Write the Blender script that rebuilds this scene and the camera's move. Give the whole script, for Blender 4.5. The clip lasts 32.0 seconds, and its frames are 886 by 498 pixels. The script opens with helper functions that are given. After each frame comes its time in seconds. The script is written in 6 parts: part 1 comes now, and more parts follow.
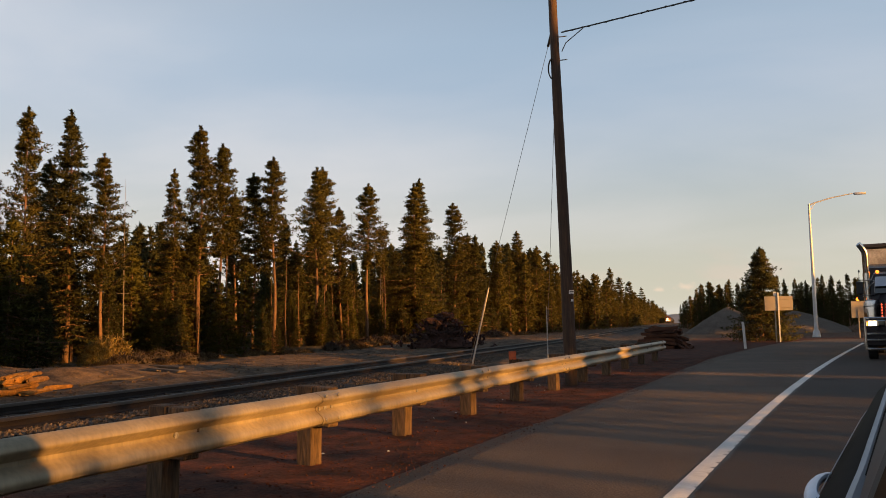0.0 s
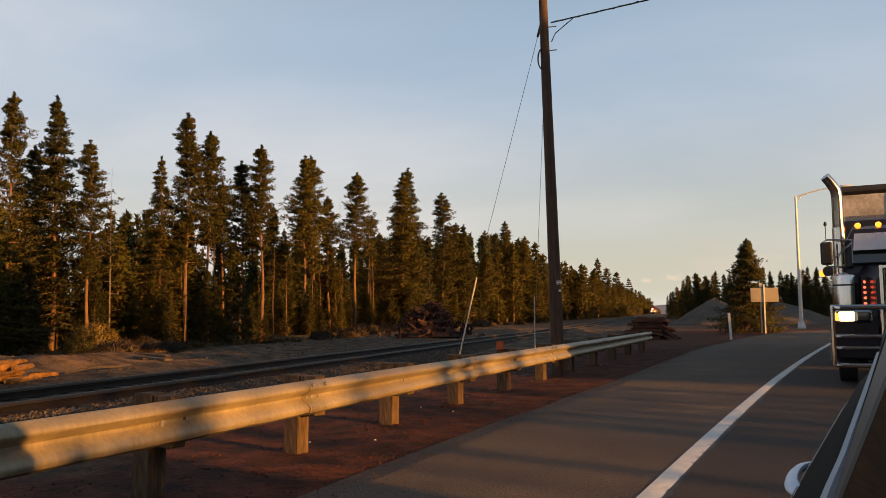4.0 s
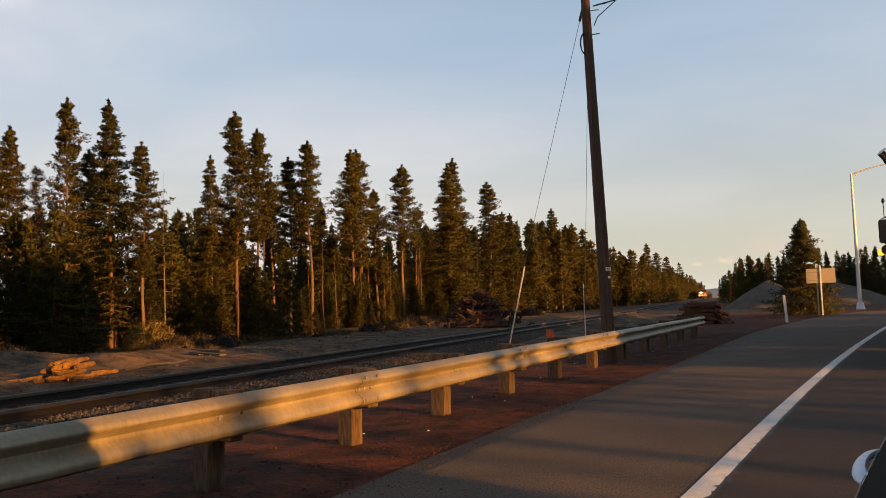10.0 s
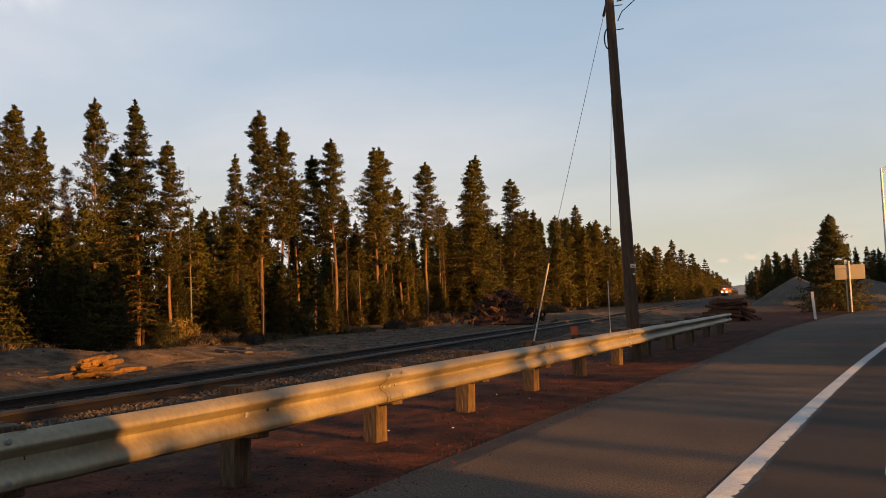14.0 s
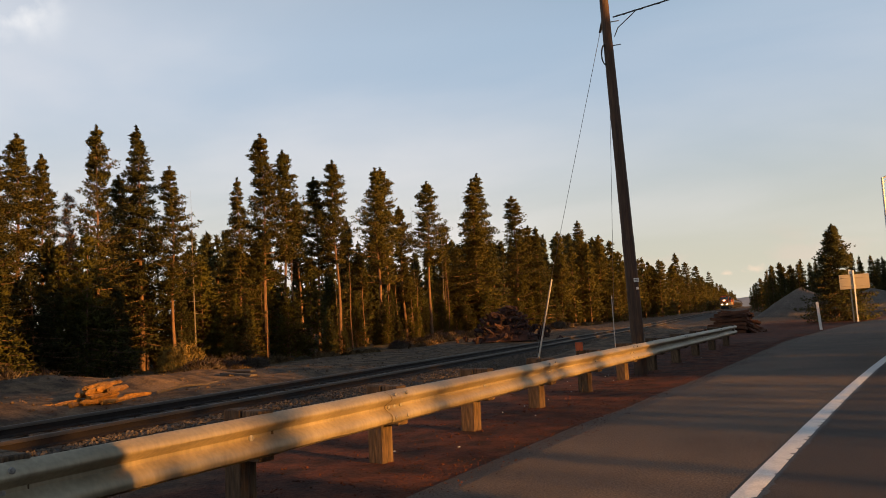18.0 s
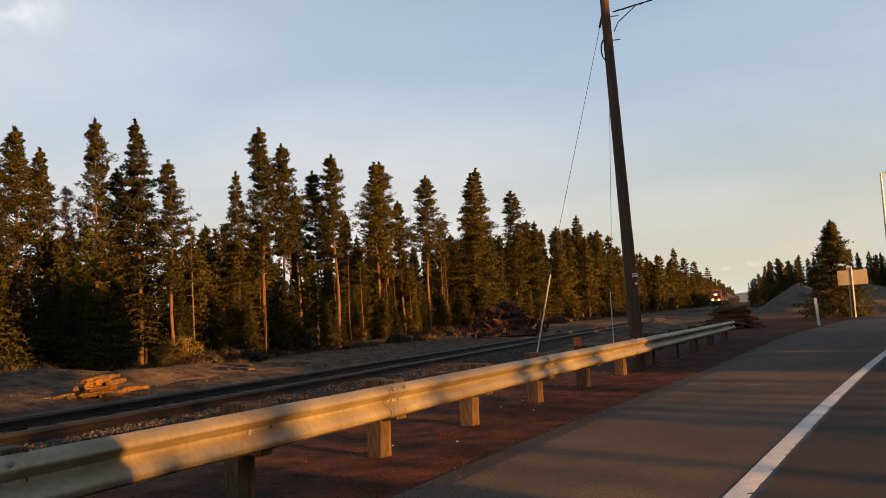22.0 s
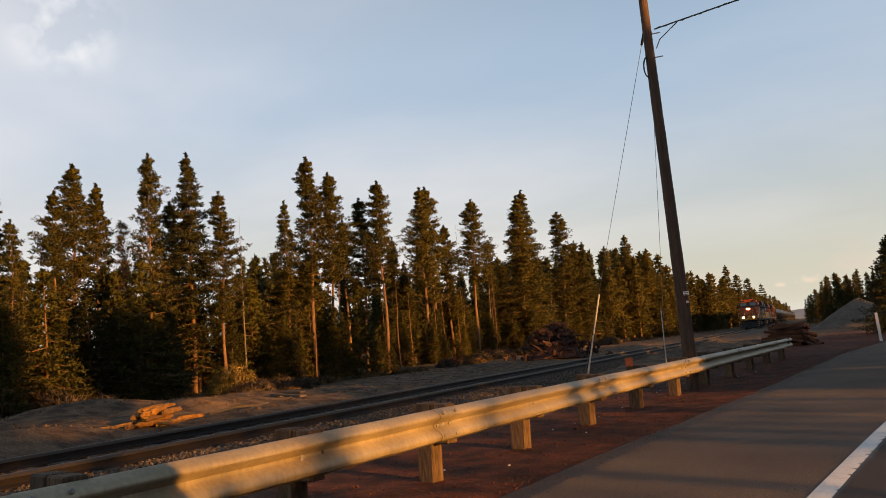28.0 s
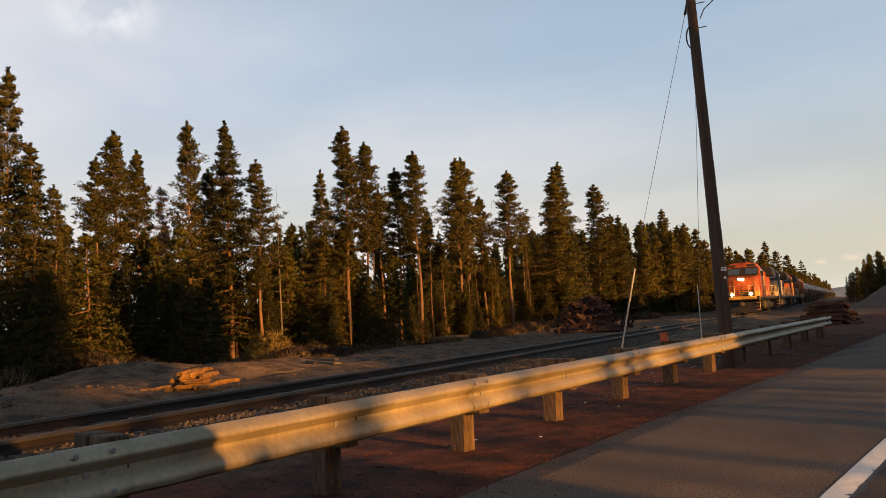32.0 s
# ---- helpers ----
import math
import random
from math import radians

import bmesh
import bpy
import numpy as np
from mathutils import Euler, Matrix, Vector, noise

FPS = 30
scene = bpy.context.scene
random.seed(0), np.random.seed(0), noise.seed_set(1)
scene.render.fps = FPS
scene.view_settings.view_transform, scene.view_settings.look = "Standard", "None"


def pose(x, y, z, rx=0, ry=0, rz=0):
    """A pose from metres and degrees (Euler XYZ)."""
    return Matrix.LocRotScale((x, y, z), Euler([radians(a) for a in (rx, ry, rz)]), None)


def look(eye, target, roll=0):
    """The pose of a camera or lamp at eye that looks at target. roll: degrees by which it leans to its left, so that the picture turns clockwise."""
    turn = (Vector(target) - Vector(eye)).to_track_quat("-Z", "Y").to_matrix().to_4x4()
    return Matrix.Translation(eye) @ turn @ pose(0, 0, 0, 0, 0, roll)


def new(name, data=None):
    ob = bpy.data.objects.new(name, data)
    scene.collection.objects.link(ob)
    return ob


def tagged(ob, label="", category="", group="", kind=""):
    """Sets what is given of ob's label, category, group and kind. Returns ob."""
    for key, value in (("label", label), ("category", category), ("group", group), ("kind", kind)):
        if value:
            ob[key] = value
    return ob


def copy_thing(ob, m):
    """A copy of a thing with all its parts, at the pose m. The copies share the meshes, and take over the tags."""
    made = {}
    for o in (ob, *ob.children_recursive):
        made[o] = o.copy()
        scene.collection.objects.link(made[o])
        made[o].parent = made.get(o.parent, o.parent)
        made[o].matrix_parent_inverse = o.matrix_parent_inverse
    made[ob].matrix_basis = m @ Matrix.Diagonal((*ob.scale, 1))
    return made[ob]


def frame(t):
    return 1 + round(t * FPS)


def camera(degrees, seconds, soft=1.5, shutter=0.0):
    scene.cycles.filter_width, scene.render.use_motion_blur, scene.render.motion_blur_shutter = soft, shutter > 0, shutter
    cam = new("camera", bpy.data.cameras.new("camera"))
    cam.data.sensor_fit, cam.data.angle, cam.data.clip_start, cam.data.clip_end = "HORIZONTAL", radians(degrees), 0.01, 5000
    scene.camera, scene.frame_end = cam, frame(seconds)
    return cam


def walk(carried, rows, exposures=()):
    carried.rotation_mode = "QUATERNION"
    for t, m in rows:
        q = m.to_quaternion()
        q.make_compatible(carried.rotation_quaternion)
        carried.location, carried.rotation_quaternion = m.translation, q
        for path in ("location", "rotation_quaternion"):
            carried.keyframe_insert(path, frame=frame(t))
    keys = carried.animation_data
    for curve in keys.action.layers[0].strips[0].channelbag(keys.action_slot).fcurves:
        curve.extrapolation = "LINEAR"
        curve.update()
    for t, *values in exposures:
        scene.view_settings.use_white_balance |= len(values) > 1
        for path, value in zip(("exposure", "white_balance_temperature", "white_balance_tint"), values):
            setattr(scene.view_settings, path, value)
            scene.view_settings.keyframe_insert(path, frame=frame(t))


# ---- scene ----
cam = camera(57.5, 32.0, soft=0.9)
# seconds, place, and turn about x, y, z: a hand-held camera at the open window of a parked car
PATH = [
    (0.0, 0.001, 0.001, 1.245, 95.63, 0.88, 16.32),
    (0.5, -0.000, -0.000, 1.241, 95.69, 0.89, 16.13),
    (1.0, 0.006, 0.001, 1.240, 95.09, 0.55, 15.74),
    (1.5, 0.006, 0.001, 1.241, 94.99, 0.61, 15.37),
    (2.0, 0.005, 0.002, 1.241, 94.90, 0.70, 15.25),
    (2.5, 0.005, 0.002, 1.240, 95.01, 0.81, 15.24),
    (4.5, 0.004, -0.001, 1.245, 94.86, 0.52, 15.52),
    (5.0, -0.007, -0.003, 1.245, 94.96, 0.58, 16.46),
    (5.5, -0.005, 0.000, 1.246, 94.13, -0.04, 20.18),
    (6.0, -0.018, -0.007, 1.249, 94.69, 0.09, 20.40),
    (6.5, 0.007, 0.001, 1.260, 95.48, 0.66, 20.68),
    (7.0, 0.002, -0.001, 1.267, 94.59, 2.64, 18.78),
    (7.5, 0.006, 0.001, 1.253, 95.56, 3.65, 20.78),
    (8.0, 0.004, 0.000, 1.263, 94.63, 3.47, 18.95),
    (8.5, 0.003, 0.000, 1.265, 94.55, 2.02, 18.75),
    (9.0, -0.001, -0.003, 1.246, 94.83, 1.96, 18.84),
    (9.5, 0.000, -0.001, 1.254, 94.29, 2.05, 18.67),
    (10.0, -0.003, -0.003, 1.251, 94.25, 1.95, 18.89),
    (10.5, -0.002, -0.001, 1.253, 94.24, 2.25, 19.07),
    (11.0, 0.003, -0.001, 1.255, 94.43, 2.40, 19.08),
    (11.5, -0.007, -0.003, 1.251, 94.60, 2.61, 20.07),
    (12.0, 0.001, -0.001, 1.252, 94.51, 2.04, 19.83),
    (12.5, -0.007, -0.003, 1.257, 93.94, 0.26, 20.02),
    (13.0, 0.000, 0.000, 1.250, 94.20, 1.56, 20.11),
    (13.5, -0.001, -0.003, 1.253, 94.27, 2.01, 20.26),
    (14.0, -0.007, -0.004, 1.251, 94.12, 2.05, 20.57),
    (14.5, -0.002, -0.003, 1.251, 94.21, 2.20, 20.96),
    (16.5, -0.002, 0.002, 1.255, 95.00, 2.86, 20.97),
    (17.0, -0.002, 0.003, 1.254, 95.22, 3.04, 21.13),
    (17.5, -0.003, 0.001, 1.256, 95.34, 3.07, 21.28),
    (18.0, 0.001, 0.002, 1.249, 95.45, 3.30, 20.88),
    (18.5, -0.002, 0.002, 1.256, 95.11, 2.98, 20.40),
    (19.0, 0.003, 0.003, 1.252, 94.90, 3.04, 20.31),
    (19.5, -0.001, 0.002, 1.254, 94.71, 2.88, 20.71),
    (20.0, -0.002, 0.002, 1.256, 94.46, 2.92, 20.76),
    (20.5, -0.002, 0.002, 1.251, 94.62, 2.92, 20.64),
    (21.0, 0.001, 0.002, 1.256, 94.66, 2.86, 20.54),
    (21.5, -0.004, 0.002, 1.253, 94.77, 2.89, 20.57),
    (22.0, -0.001, 0.002, 1.252, 95.05, 3.11, 20.77),
    (22.5, -0.001, 0.002, 1.252, 95.28, 3.23, 20.87),
    (23.0, -0.003, 0.002, 1.254, 95.40, 3.25, 20.92),
    (23.5, -0.004, -0.002, 1.247, 95.64, 3.43, 20.96),
    (24.0, 0.000, 0.001, 1.252, 95.64, 3.40, 20.97),
    (24.5, 0.000, 0.002, 1.252, 95.80, 3.47, 21.14),
    (25.0, 0.001, 0.003, 1.253, 95.98, 3.65, 21.46),
    (25.5, -0.003, 0.002, 1.251, 96.05, 3.51, 22.78),
    (26.0, 0.006, 0.005, 1.253, 96.76, 3.78, 23.60),
    (26.5, -0.000, 0.003, 1.253, 96.73, 3.74, 23.71),
    (28.5, 0.007, -0.001, 1.238, 97.13, 4.40, 24.29),
    (29.0, 0.006, 0.000, 1.241, 97.59, 4.37, 23.49),
    (29.5, 0.005, -0.003, 1.238, 97.89, 4.72, 23.53),
    (30.0, 0.007, -0.001, 1.236, 96.67, 4.72, 23.64),
    (30.5, 0.002, -0.002, 1.242, 94.91, 4.52, 24.58),
    (31.0, 0.002, 0.000, 1.247, 94.85, 3.30, 25.64),
    (31.5, 0.005, -0.001, 1.241, 95.13, 3.44, 25.38),
    (32.0, 0.003, -0.002, 1.242, 95.05, 3.08, 26.60),
]
walk(cam, [(t, pose(x, y, z, rx, ry, rz)) for t, x, y, z, rx, ry, rz in PATH],
     exposures=[(0.0, 1.17), (5.0, 1.17), (6.0, 1.25), (14.0, 1.23), (26.0, 1.27), (29.0, 1.25), (30.0, 1.13), (31.0, 1.21), (32.0, 1.26)])

# ---- light ----
SUN_EL, SUN_AZ = 7.5, 113.0          # low evening sun behind the road
to_sun = Vector((math.sin(radians(SUN_AZ)) * math.cos(radians(SUN_EL)),
                 math.cos(radians(SUN_AZ)) * math.cos(radians(SUN_EL)), math.sin(radians(SUN_EL))))
sun_data = bpy.data.lights.new("sun", "SUN")
sun_data.energy, sun_data.angle, sun_data.color = 5.0, radians(0.6), (1.0, 0.445, 0.090)
sun = new("sun", sun_data)
sun.matrix_world = look(to_sun * 50, (0, 0, 0))

world = bpy.data.worlds.new("evening_sky")
scene.world = world
world.use_nodes = True


def build_sky():
    nt = world.node_tree
    nt.nodes.clear()
    N, K = nt.nodes.new, nt.links.new
    out, bg = N("ShaderNodeOutputWorld"), N("ShaderNodeBackground")
    sky = N("ShaderNodeTexSky")
    sky.sky_type, sky.sun_disc = "NISHITA", False
    sky.sun_elevation, sky.sun_rotation = radians(SUN_EL), radians(SUN_AZ)
    sky.air_density, sky.dust_density, sky.ozone_density = 1.0, 1.2, 2.0
    co = N("ShaderNodeTexCoord")
    sep = N("ShaderNodeSeparateXYZ")
    K(co.outputs["Generated"], sep.inputs[0])

    def calc(op, a, b=None, clamp=False):
        n = N("ShaderNodeMath")
        n.operation, n.use_clamp = op, clamp
        for i, v in enumerate((a, b)):
            if v is None:
                continue
            if isinstance(v, (int, float)):
                n.inputs[i].default_value = v
            else:
                K(v, n.inputs[i])
        return n.outputs[0]

    def mix(fac, a, b):
        n = N("ShaderNodeMix")
        n.data_type = "RGBA"
        for i, v in ((0, fac), (6, a), (7, b)):
            if isinstance(v, (int, float, tuple)):
                n.inputs[i].default_value = v
            else:
                K(v, n.inputs[i])
        return n.outputs[2]

    up = calc("MAXIMUM", sep.outputs[2], 0.0)
    den = calc("ADD", up, 0.16)
    comb = N("ShaderNodeCombineXYZ")
    K(calc("DIVIDE", sep.outputs[0], den), comb.inputs[0])
    K(calc("DIVIDE", sep.outputs[1], den), comb.inputs[1])
    # thin high cloud, drawn out in streaks
    mp = N("ShaderNodeMapping")
    K(comb.outputs[0], mp.inputs[0])
    mp.inputs["Rotation"].default_value = (0, 0, radians(-35))
    mp.inputs["Scale"].default_value = (0.50, 0.82, 1.0)
    mp.inputs["Location"].default_value = (0.35, 0.1, 0.0)
    n1 = N("ShaderNodeTexNoise")
    K(mp.outputs[0], n1.inputs["Vector"])
    n1.inputs["Scale"].default_value, n1.inputs["Detail"].default_value = 1.1, 7.0
    n1.inputs["Roughness"].default_value, n1.inputs["Distortion"].default_value = 0.47, 0.35
    veil = N("ShaderNodeMapRange")
    K(n1.outputs[0], veil.inputs[0])
    veil.inputs[1].default_value, veil.inputs[2].default_value = 0.30, 0.82
    veil.interpolation_type = "SMOOTHSTEP"
    # sky: the Nishita sky, softened by haze, a warm pale band over the horizon
    scaled = N("ShaderNodeVectorMath")
    scaled.operation = "SCALE"
    K(sky.outputs[0], scaled.inputs[0])
    scaled.inputs["Scale"].default_value = 0.10
    high = N("ShaderNodeMapRange")
    K(sep.outputs[2], high.inputs[0])
    high.inputs[1].default_value, high.inputs[2].default_value = 0.34, 0.75
    seen = mix(0.80, scaled.outputs[0], (0.40, 0.515, 0.652, 1))
    blue = mix(high.outputs[0], seen, (0.11, 0.155, 0.225, 1))
    low = N("ShaderNodeMapRange")
    K(sep.outputs[2], low.inputs[0])
    low.inputs[1].default_value, low.inputs[2].default_value = 0.0, 0.30
    low.inputs[3].default_value, low.inputs[4].default_value = 1.0, 0.0
    low.interpolation_type = "SMOOTHSTEP"
    hazy = mix(calc("MULTIPLY", low.outputs[0], 0.85), blue, (0.64, 0.58, 0.415, 1))
    fade = N("ShaderNodeMapRange")
    K(sep.outputs[2], fade.inputs[0])
    fade.inputs[1].default_value, fade.inputs[2].default_value = 0.75, 0.36
    bank = N("ShaderNodeMapRange")            # the cloud bank thickens away from the road
    K(sep.outputs[0], bank.inputs[0])
    bank.inputs[1].default_value, bank.inputs[2].default_value = -0.15, -0.75
    bank.inputs[3].default_value, bank.inputs[4].default_value = 0.0, 0.55
    thick = calc("ADD", calc("MULTIPLY", veil.outputs[0], 0.36), calc("MULTIPLY", bank.outputs[0], calc("ADD", veil.outputs[0], 0.35)), True)
    clouds = mix(calc("MULTIPLY", thick, fade.outputs[0]), hazy, (0.83, 0.775, 0.765, 1))
    # one bright torn wisp, high up away from the road
    wisp = N("ShaderNodeVectorMath")
    wisp.operation = "DISTANCE"
    K(co.outputs["Generated"], wisp.inputs[0])
    a, e = radians(48.9), radians(22.2)
    wisp.inputs[1].default_value = (-math.sin(a) * math.cos(e), math.cos(a) * math.cos(e), math.sin(e))
    near = N("ShaderNodeMapRange")
    K(wisp.outputs["Value"], near.inputs[0])
    near.interpolation_type = "SMOOTHSTEP"
    near.inputs[1].default_value, near.inputs[2].default_value = 0.075, 0.01
    n3 = N("ShaderNodeTexNoise")
    K(co.outputs["Generated"], n3.inputs["Vector"])
    n3.inputs["Scale"].default_value, n3.inputs["Detail"].default_value = 15.0, 6.0
    torn = N("ShaderNodeMapRange")
    K(n3.outputs[0], torn.inputs[0])
    torn.inputs[1].default_value, torn.inputs[2].default_value = 0.42, 0.60
    clouds = mix(calc("MULTIPLY", calc("MULTIPLY", near.outputs[0], torn.outputs[0]), 0.8, True), clouds, (1.0, 0.97, 0.94, 1))
    # small warm cumulus far off, low down
    n2 = N("ShaderNodeTexNoise")
    mp2 = N("ShaderNodeMapping")
    K(co.outputs["Generated"], mp2.inputs[0])
    mp2.inputs["Scale"].default_value = (9, 9, 26)
    K(mp2.outputs[0], n2.inputs["Vector"])
    n2.inputs["Scale"].default_value, n2.inputs["Detail"].default_value = 1.0, 5.0
    puff = N("ShaderNodeMapRange")
    K(n2.outputs[0], puff.inputs[0])
    puff.inputs[1].default_value, puff.inputs[2].default_value = 0.55, 0.68
    band = N("ShaderNodeMapRange")
    K(sep.outputs[2], band.inputs[0])
    band.inputs[1].default_value, band.inputs[2].default_value = 0.10, 0.03
    full = mix(calc("MULTIPLY", calc("MULTIPLY", puff.outputs[0], band.outputs[0], True), 0.55), clouds, (0.72, 0.56, 0.46, 1))
    # two small sunlit heads over the end of the line
    for way, size in (((-0.0236, 0.9988, 0.0423), 0.013), ((0.0079, 0.9990, 0.0445), 0.019)):
        off = N("ShaderNodeVectorMath")
        off.operation = "SUBTRACT"
        K(co.outputs["Generated"], off.inputs[0])
        off.inputs[1].default_value = way
        flat = N("ShaderNodeVectorMath")
        flat.operation = "MULTIPLY"
        K(off.outputs[0], flat.inputs[0])
        flat.inputs[1].default_value = (1.0, 1.0, 1.9)
        far = N("ShaderNodeVectorMath")
        far.operation = "LENGTH"
        K(flat.outputs[0], far.inputs[0])
        n4 = N("ShaderNodeTexNoise")
        K(co.outputs["Generated"], n4.inputs["Vector"])
        n4.inputs["Scale"].default_value, n4.inputs["Detail"].default_value = 75.0, 4.0
        body = N("ShaderNodeMapRange")
        body.interpolation_type = "SMOOTHSTEP"
        K(calc("ADD", calc("DIVIDE", far.outputs["Value"], size), calc("MULTIPLY", n4.outputs[0], 1.6)), body.inputs[0])
        body.inputs[1].default_value, body.inputs[2].default_value = 1.45, 0.75
        full = mix(calc("MULTIPLY", body.outputs[0], 0.55), full, (0.95, 0.70, 0.52, 1))
    K(full, bg.inputs[0])
    bg.inputs[1].default_value = 0.48
    K(bg.outputs[0], out.inputs[0])


build_sky()

# ---- mesh tools ----
class Geo:
    """Gathers points and faces of one mesh."""

    def __init__(self):
        self.v, self.f = [], []

    def add(self, pts, faces):
        n = len(self.v)
        self.v += [tuple(p) for p in pts]
        self.f += [tuple(n + i for i in f) for f in faces]
        return self

    def box(self, c, s, m=None, b=0.0):
        """A box of size s round c, with chamfered edges of width b, turned by m."""
        hx, hy, hz = s[0] / 2, s[1] / 2, s[2] / 2
        if b <= 0:
            pts = [(x, y, z) for x in (-hx, hx) for y in (-hy, hy) for z in (-hz, hz)]
            faces = [(0, 1, 3, 2), (4, 6, 7, 5), (0, 4, 5, 1), (2, 3, 7, 6), (0, 2, 6, 4), (1, 5, 7, 3)]
        else:
            b = min(b, hx * .9, hy * .9, hz * .9)
            pts, idx = [], {}
            for sx in (-1, 1):
                for sy in (-1, 1):
                    for sz in (-1, 1):
                        for ax, p in enumerate(((hx, hy - b, hz - b), (hx - b, hy, hz - b), (hx - b, hy - b, hz))):
                            idx[sx, sy, sz, ax] = len(pts)
                            pts.append((sx * p[0], sy * p[1], sz * p[2]))
            faces = []
            order = ((-1, -1), (1, -1), (1, 1), (-1, 1))
            for s1 in (-1, 1):
                for ax in range(3):
                    q = []
                    for a, d in order:
                        k = [a, d]
                        k.insert(ax, s1)
                        q.append(idx[(*k, ax)])
                    faces.append(tuple(q if (s1 > 0) != (ax == 1) else q[::-1]))
            for a in (-1, 1):
                for d in (-1, 1):
                    for ax in range(3):
                        o = [i for i in range(3) if i != ax]
                        lo, hi = [0] * 3, [0] * 3
                        lo[ax], hi[ax] = -1, 1
                        for k in (lo, hi):
                            k[o[0]], k[o[1]] = a, d
                        faces.append((idx[(*lo, o[0])], idx[(*hi, o[0])], idx[(*hi, o[1])], idx[(*lo, o[1])]))
                    for e in (-1, 1):
                        faces.append((idx[a, d, e, 0], idx[a, d, e, 1], idx[a, d, e, 2]))
        c = Vector(c)
        if m is not None:
            m3 = m.to_3x3()
            pts = [m3 @ Vector(p) + c for p in pts]
        else:
            pts = [Vector(p) + c for p in pts]
        return self.add(pts, faces)

    def tube(self, path, r, n=8, caps=True, squash=1.0):
        """A round bar along the points of path; r is one radius or one for each point."""
        path = [Vector(p) for p in path]
        rs = r if isinstance(r, (list, tuple)) else [r] * len(path)
        base = len(self.v)
        side = None
        for i, p in enumerate(path):
            d = (path[min(i + 1, len(path) - 1)] - path[max(i - 1, 0)]).normalized()
            if side is None:
                side = d.orthogonal().normalized()
            side = (side - d * side.dot(d)).normalized()
            up = d.cross(side)
            for k in range(n):
                a = 2 * math.pi * k / n
                self.v.append(tuple(p + rs[i] * (math.cos(a) * side + squash * math.sin(a) * up)))
        for i in range(len(path) - 1):
            for k in range(n):
                a, c = base + i * n + k, base + i * n + (k + 1) % n
                self.f.append((a, c, c + n, a + n))
        if caps:
            self.f.append(tuple(base + k for k in reversed(range(n))))
            self.f.append(tuple(base + (len(path) - 1) * n + k for k in range(n)))
        return self

    def loft(self, rings, closed=True, caps=True):
        """Joins rings of equal length into a skin."""
        base, n = len(self.v), len(rings[0])
        for ring in rings:
            self.v += [tuple(p) for p in ring]
        for i in range(len(rings) - 1):
            for k in range(n if closed else n - 1):
                a, c = base + i * n + k, base + i * n + (k + 1) % n
                self.f.append((a, c, c + n, a + n))
        if caps and closed:
            self.f.append(tuple(base + k for k in reversed(range(n))))
            self.f.append(tuple(base + (len(rings) - 1) * n + k for k in range(n)))
        return self

    def mesh(self, name, mat=None, sharp=35, fix=True):
        me = bpy.data.meshes.new(name)
        me.from_pydata(self.v, [], self.f)
        if fix:
            bm = bmesh.new()
            bm.from_mesh(me)
            bmesh.ops.recalc_face_normals(bm, faces=bm.faces)
            bm.to_mesh(me)
            bm.free()
        if sharp:
            me.polygons.foreach_set("use_smooth", [True] * len(me.polygons))
            me.set_sharp_from_angle(angle=radians(sharp))
        if mat:
            me.materials.append(mat)
        me.update()
        return me


def part(name, geo, mat, parent=None, label="", sharp=35, m=None):
    """Links a Geo or a mesh as one object under a thing or a part."""
    me = geo if isinstance(geo, bpy.types.Mesh) else geo.mesh(name, mat, sharp)
    ob = new(name, me)
    if parent is not None:
        ob.parent = parent
    if m is not None:
        ob.matrix_local = m
    if label:
        ob["label"] = label
    return ob


def thing(name, m, label, category, group="", kind=""):
    """An Empty at a thing's base, to parent its parts."""
    ob = new(name)
    ob.empty_display_size = 0.2
    ob.matrix_basis = m
    return tagged(ob, label, category, group, kind)


def grid(nx, ny, fn):
    """A sheet of nx by ny points from fn(i, j)."""
    g = Geo()
    g.v = [fn(i, j) for j in range(ny) for i in range(nx)]
    g.f = [(j * nx + i, j * nx + i + 1, (j + 1) * nx + i + 1, (j + 1) * nx + i) for j in range(ny - 1) for i in range(nx - 1)]
    return g


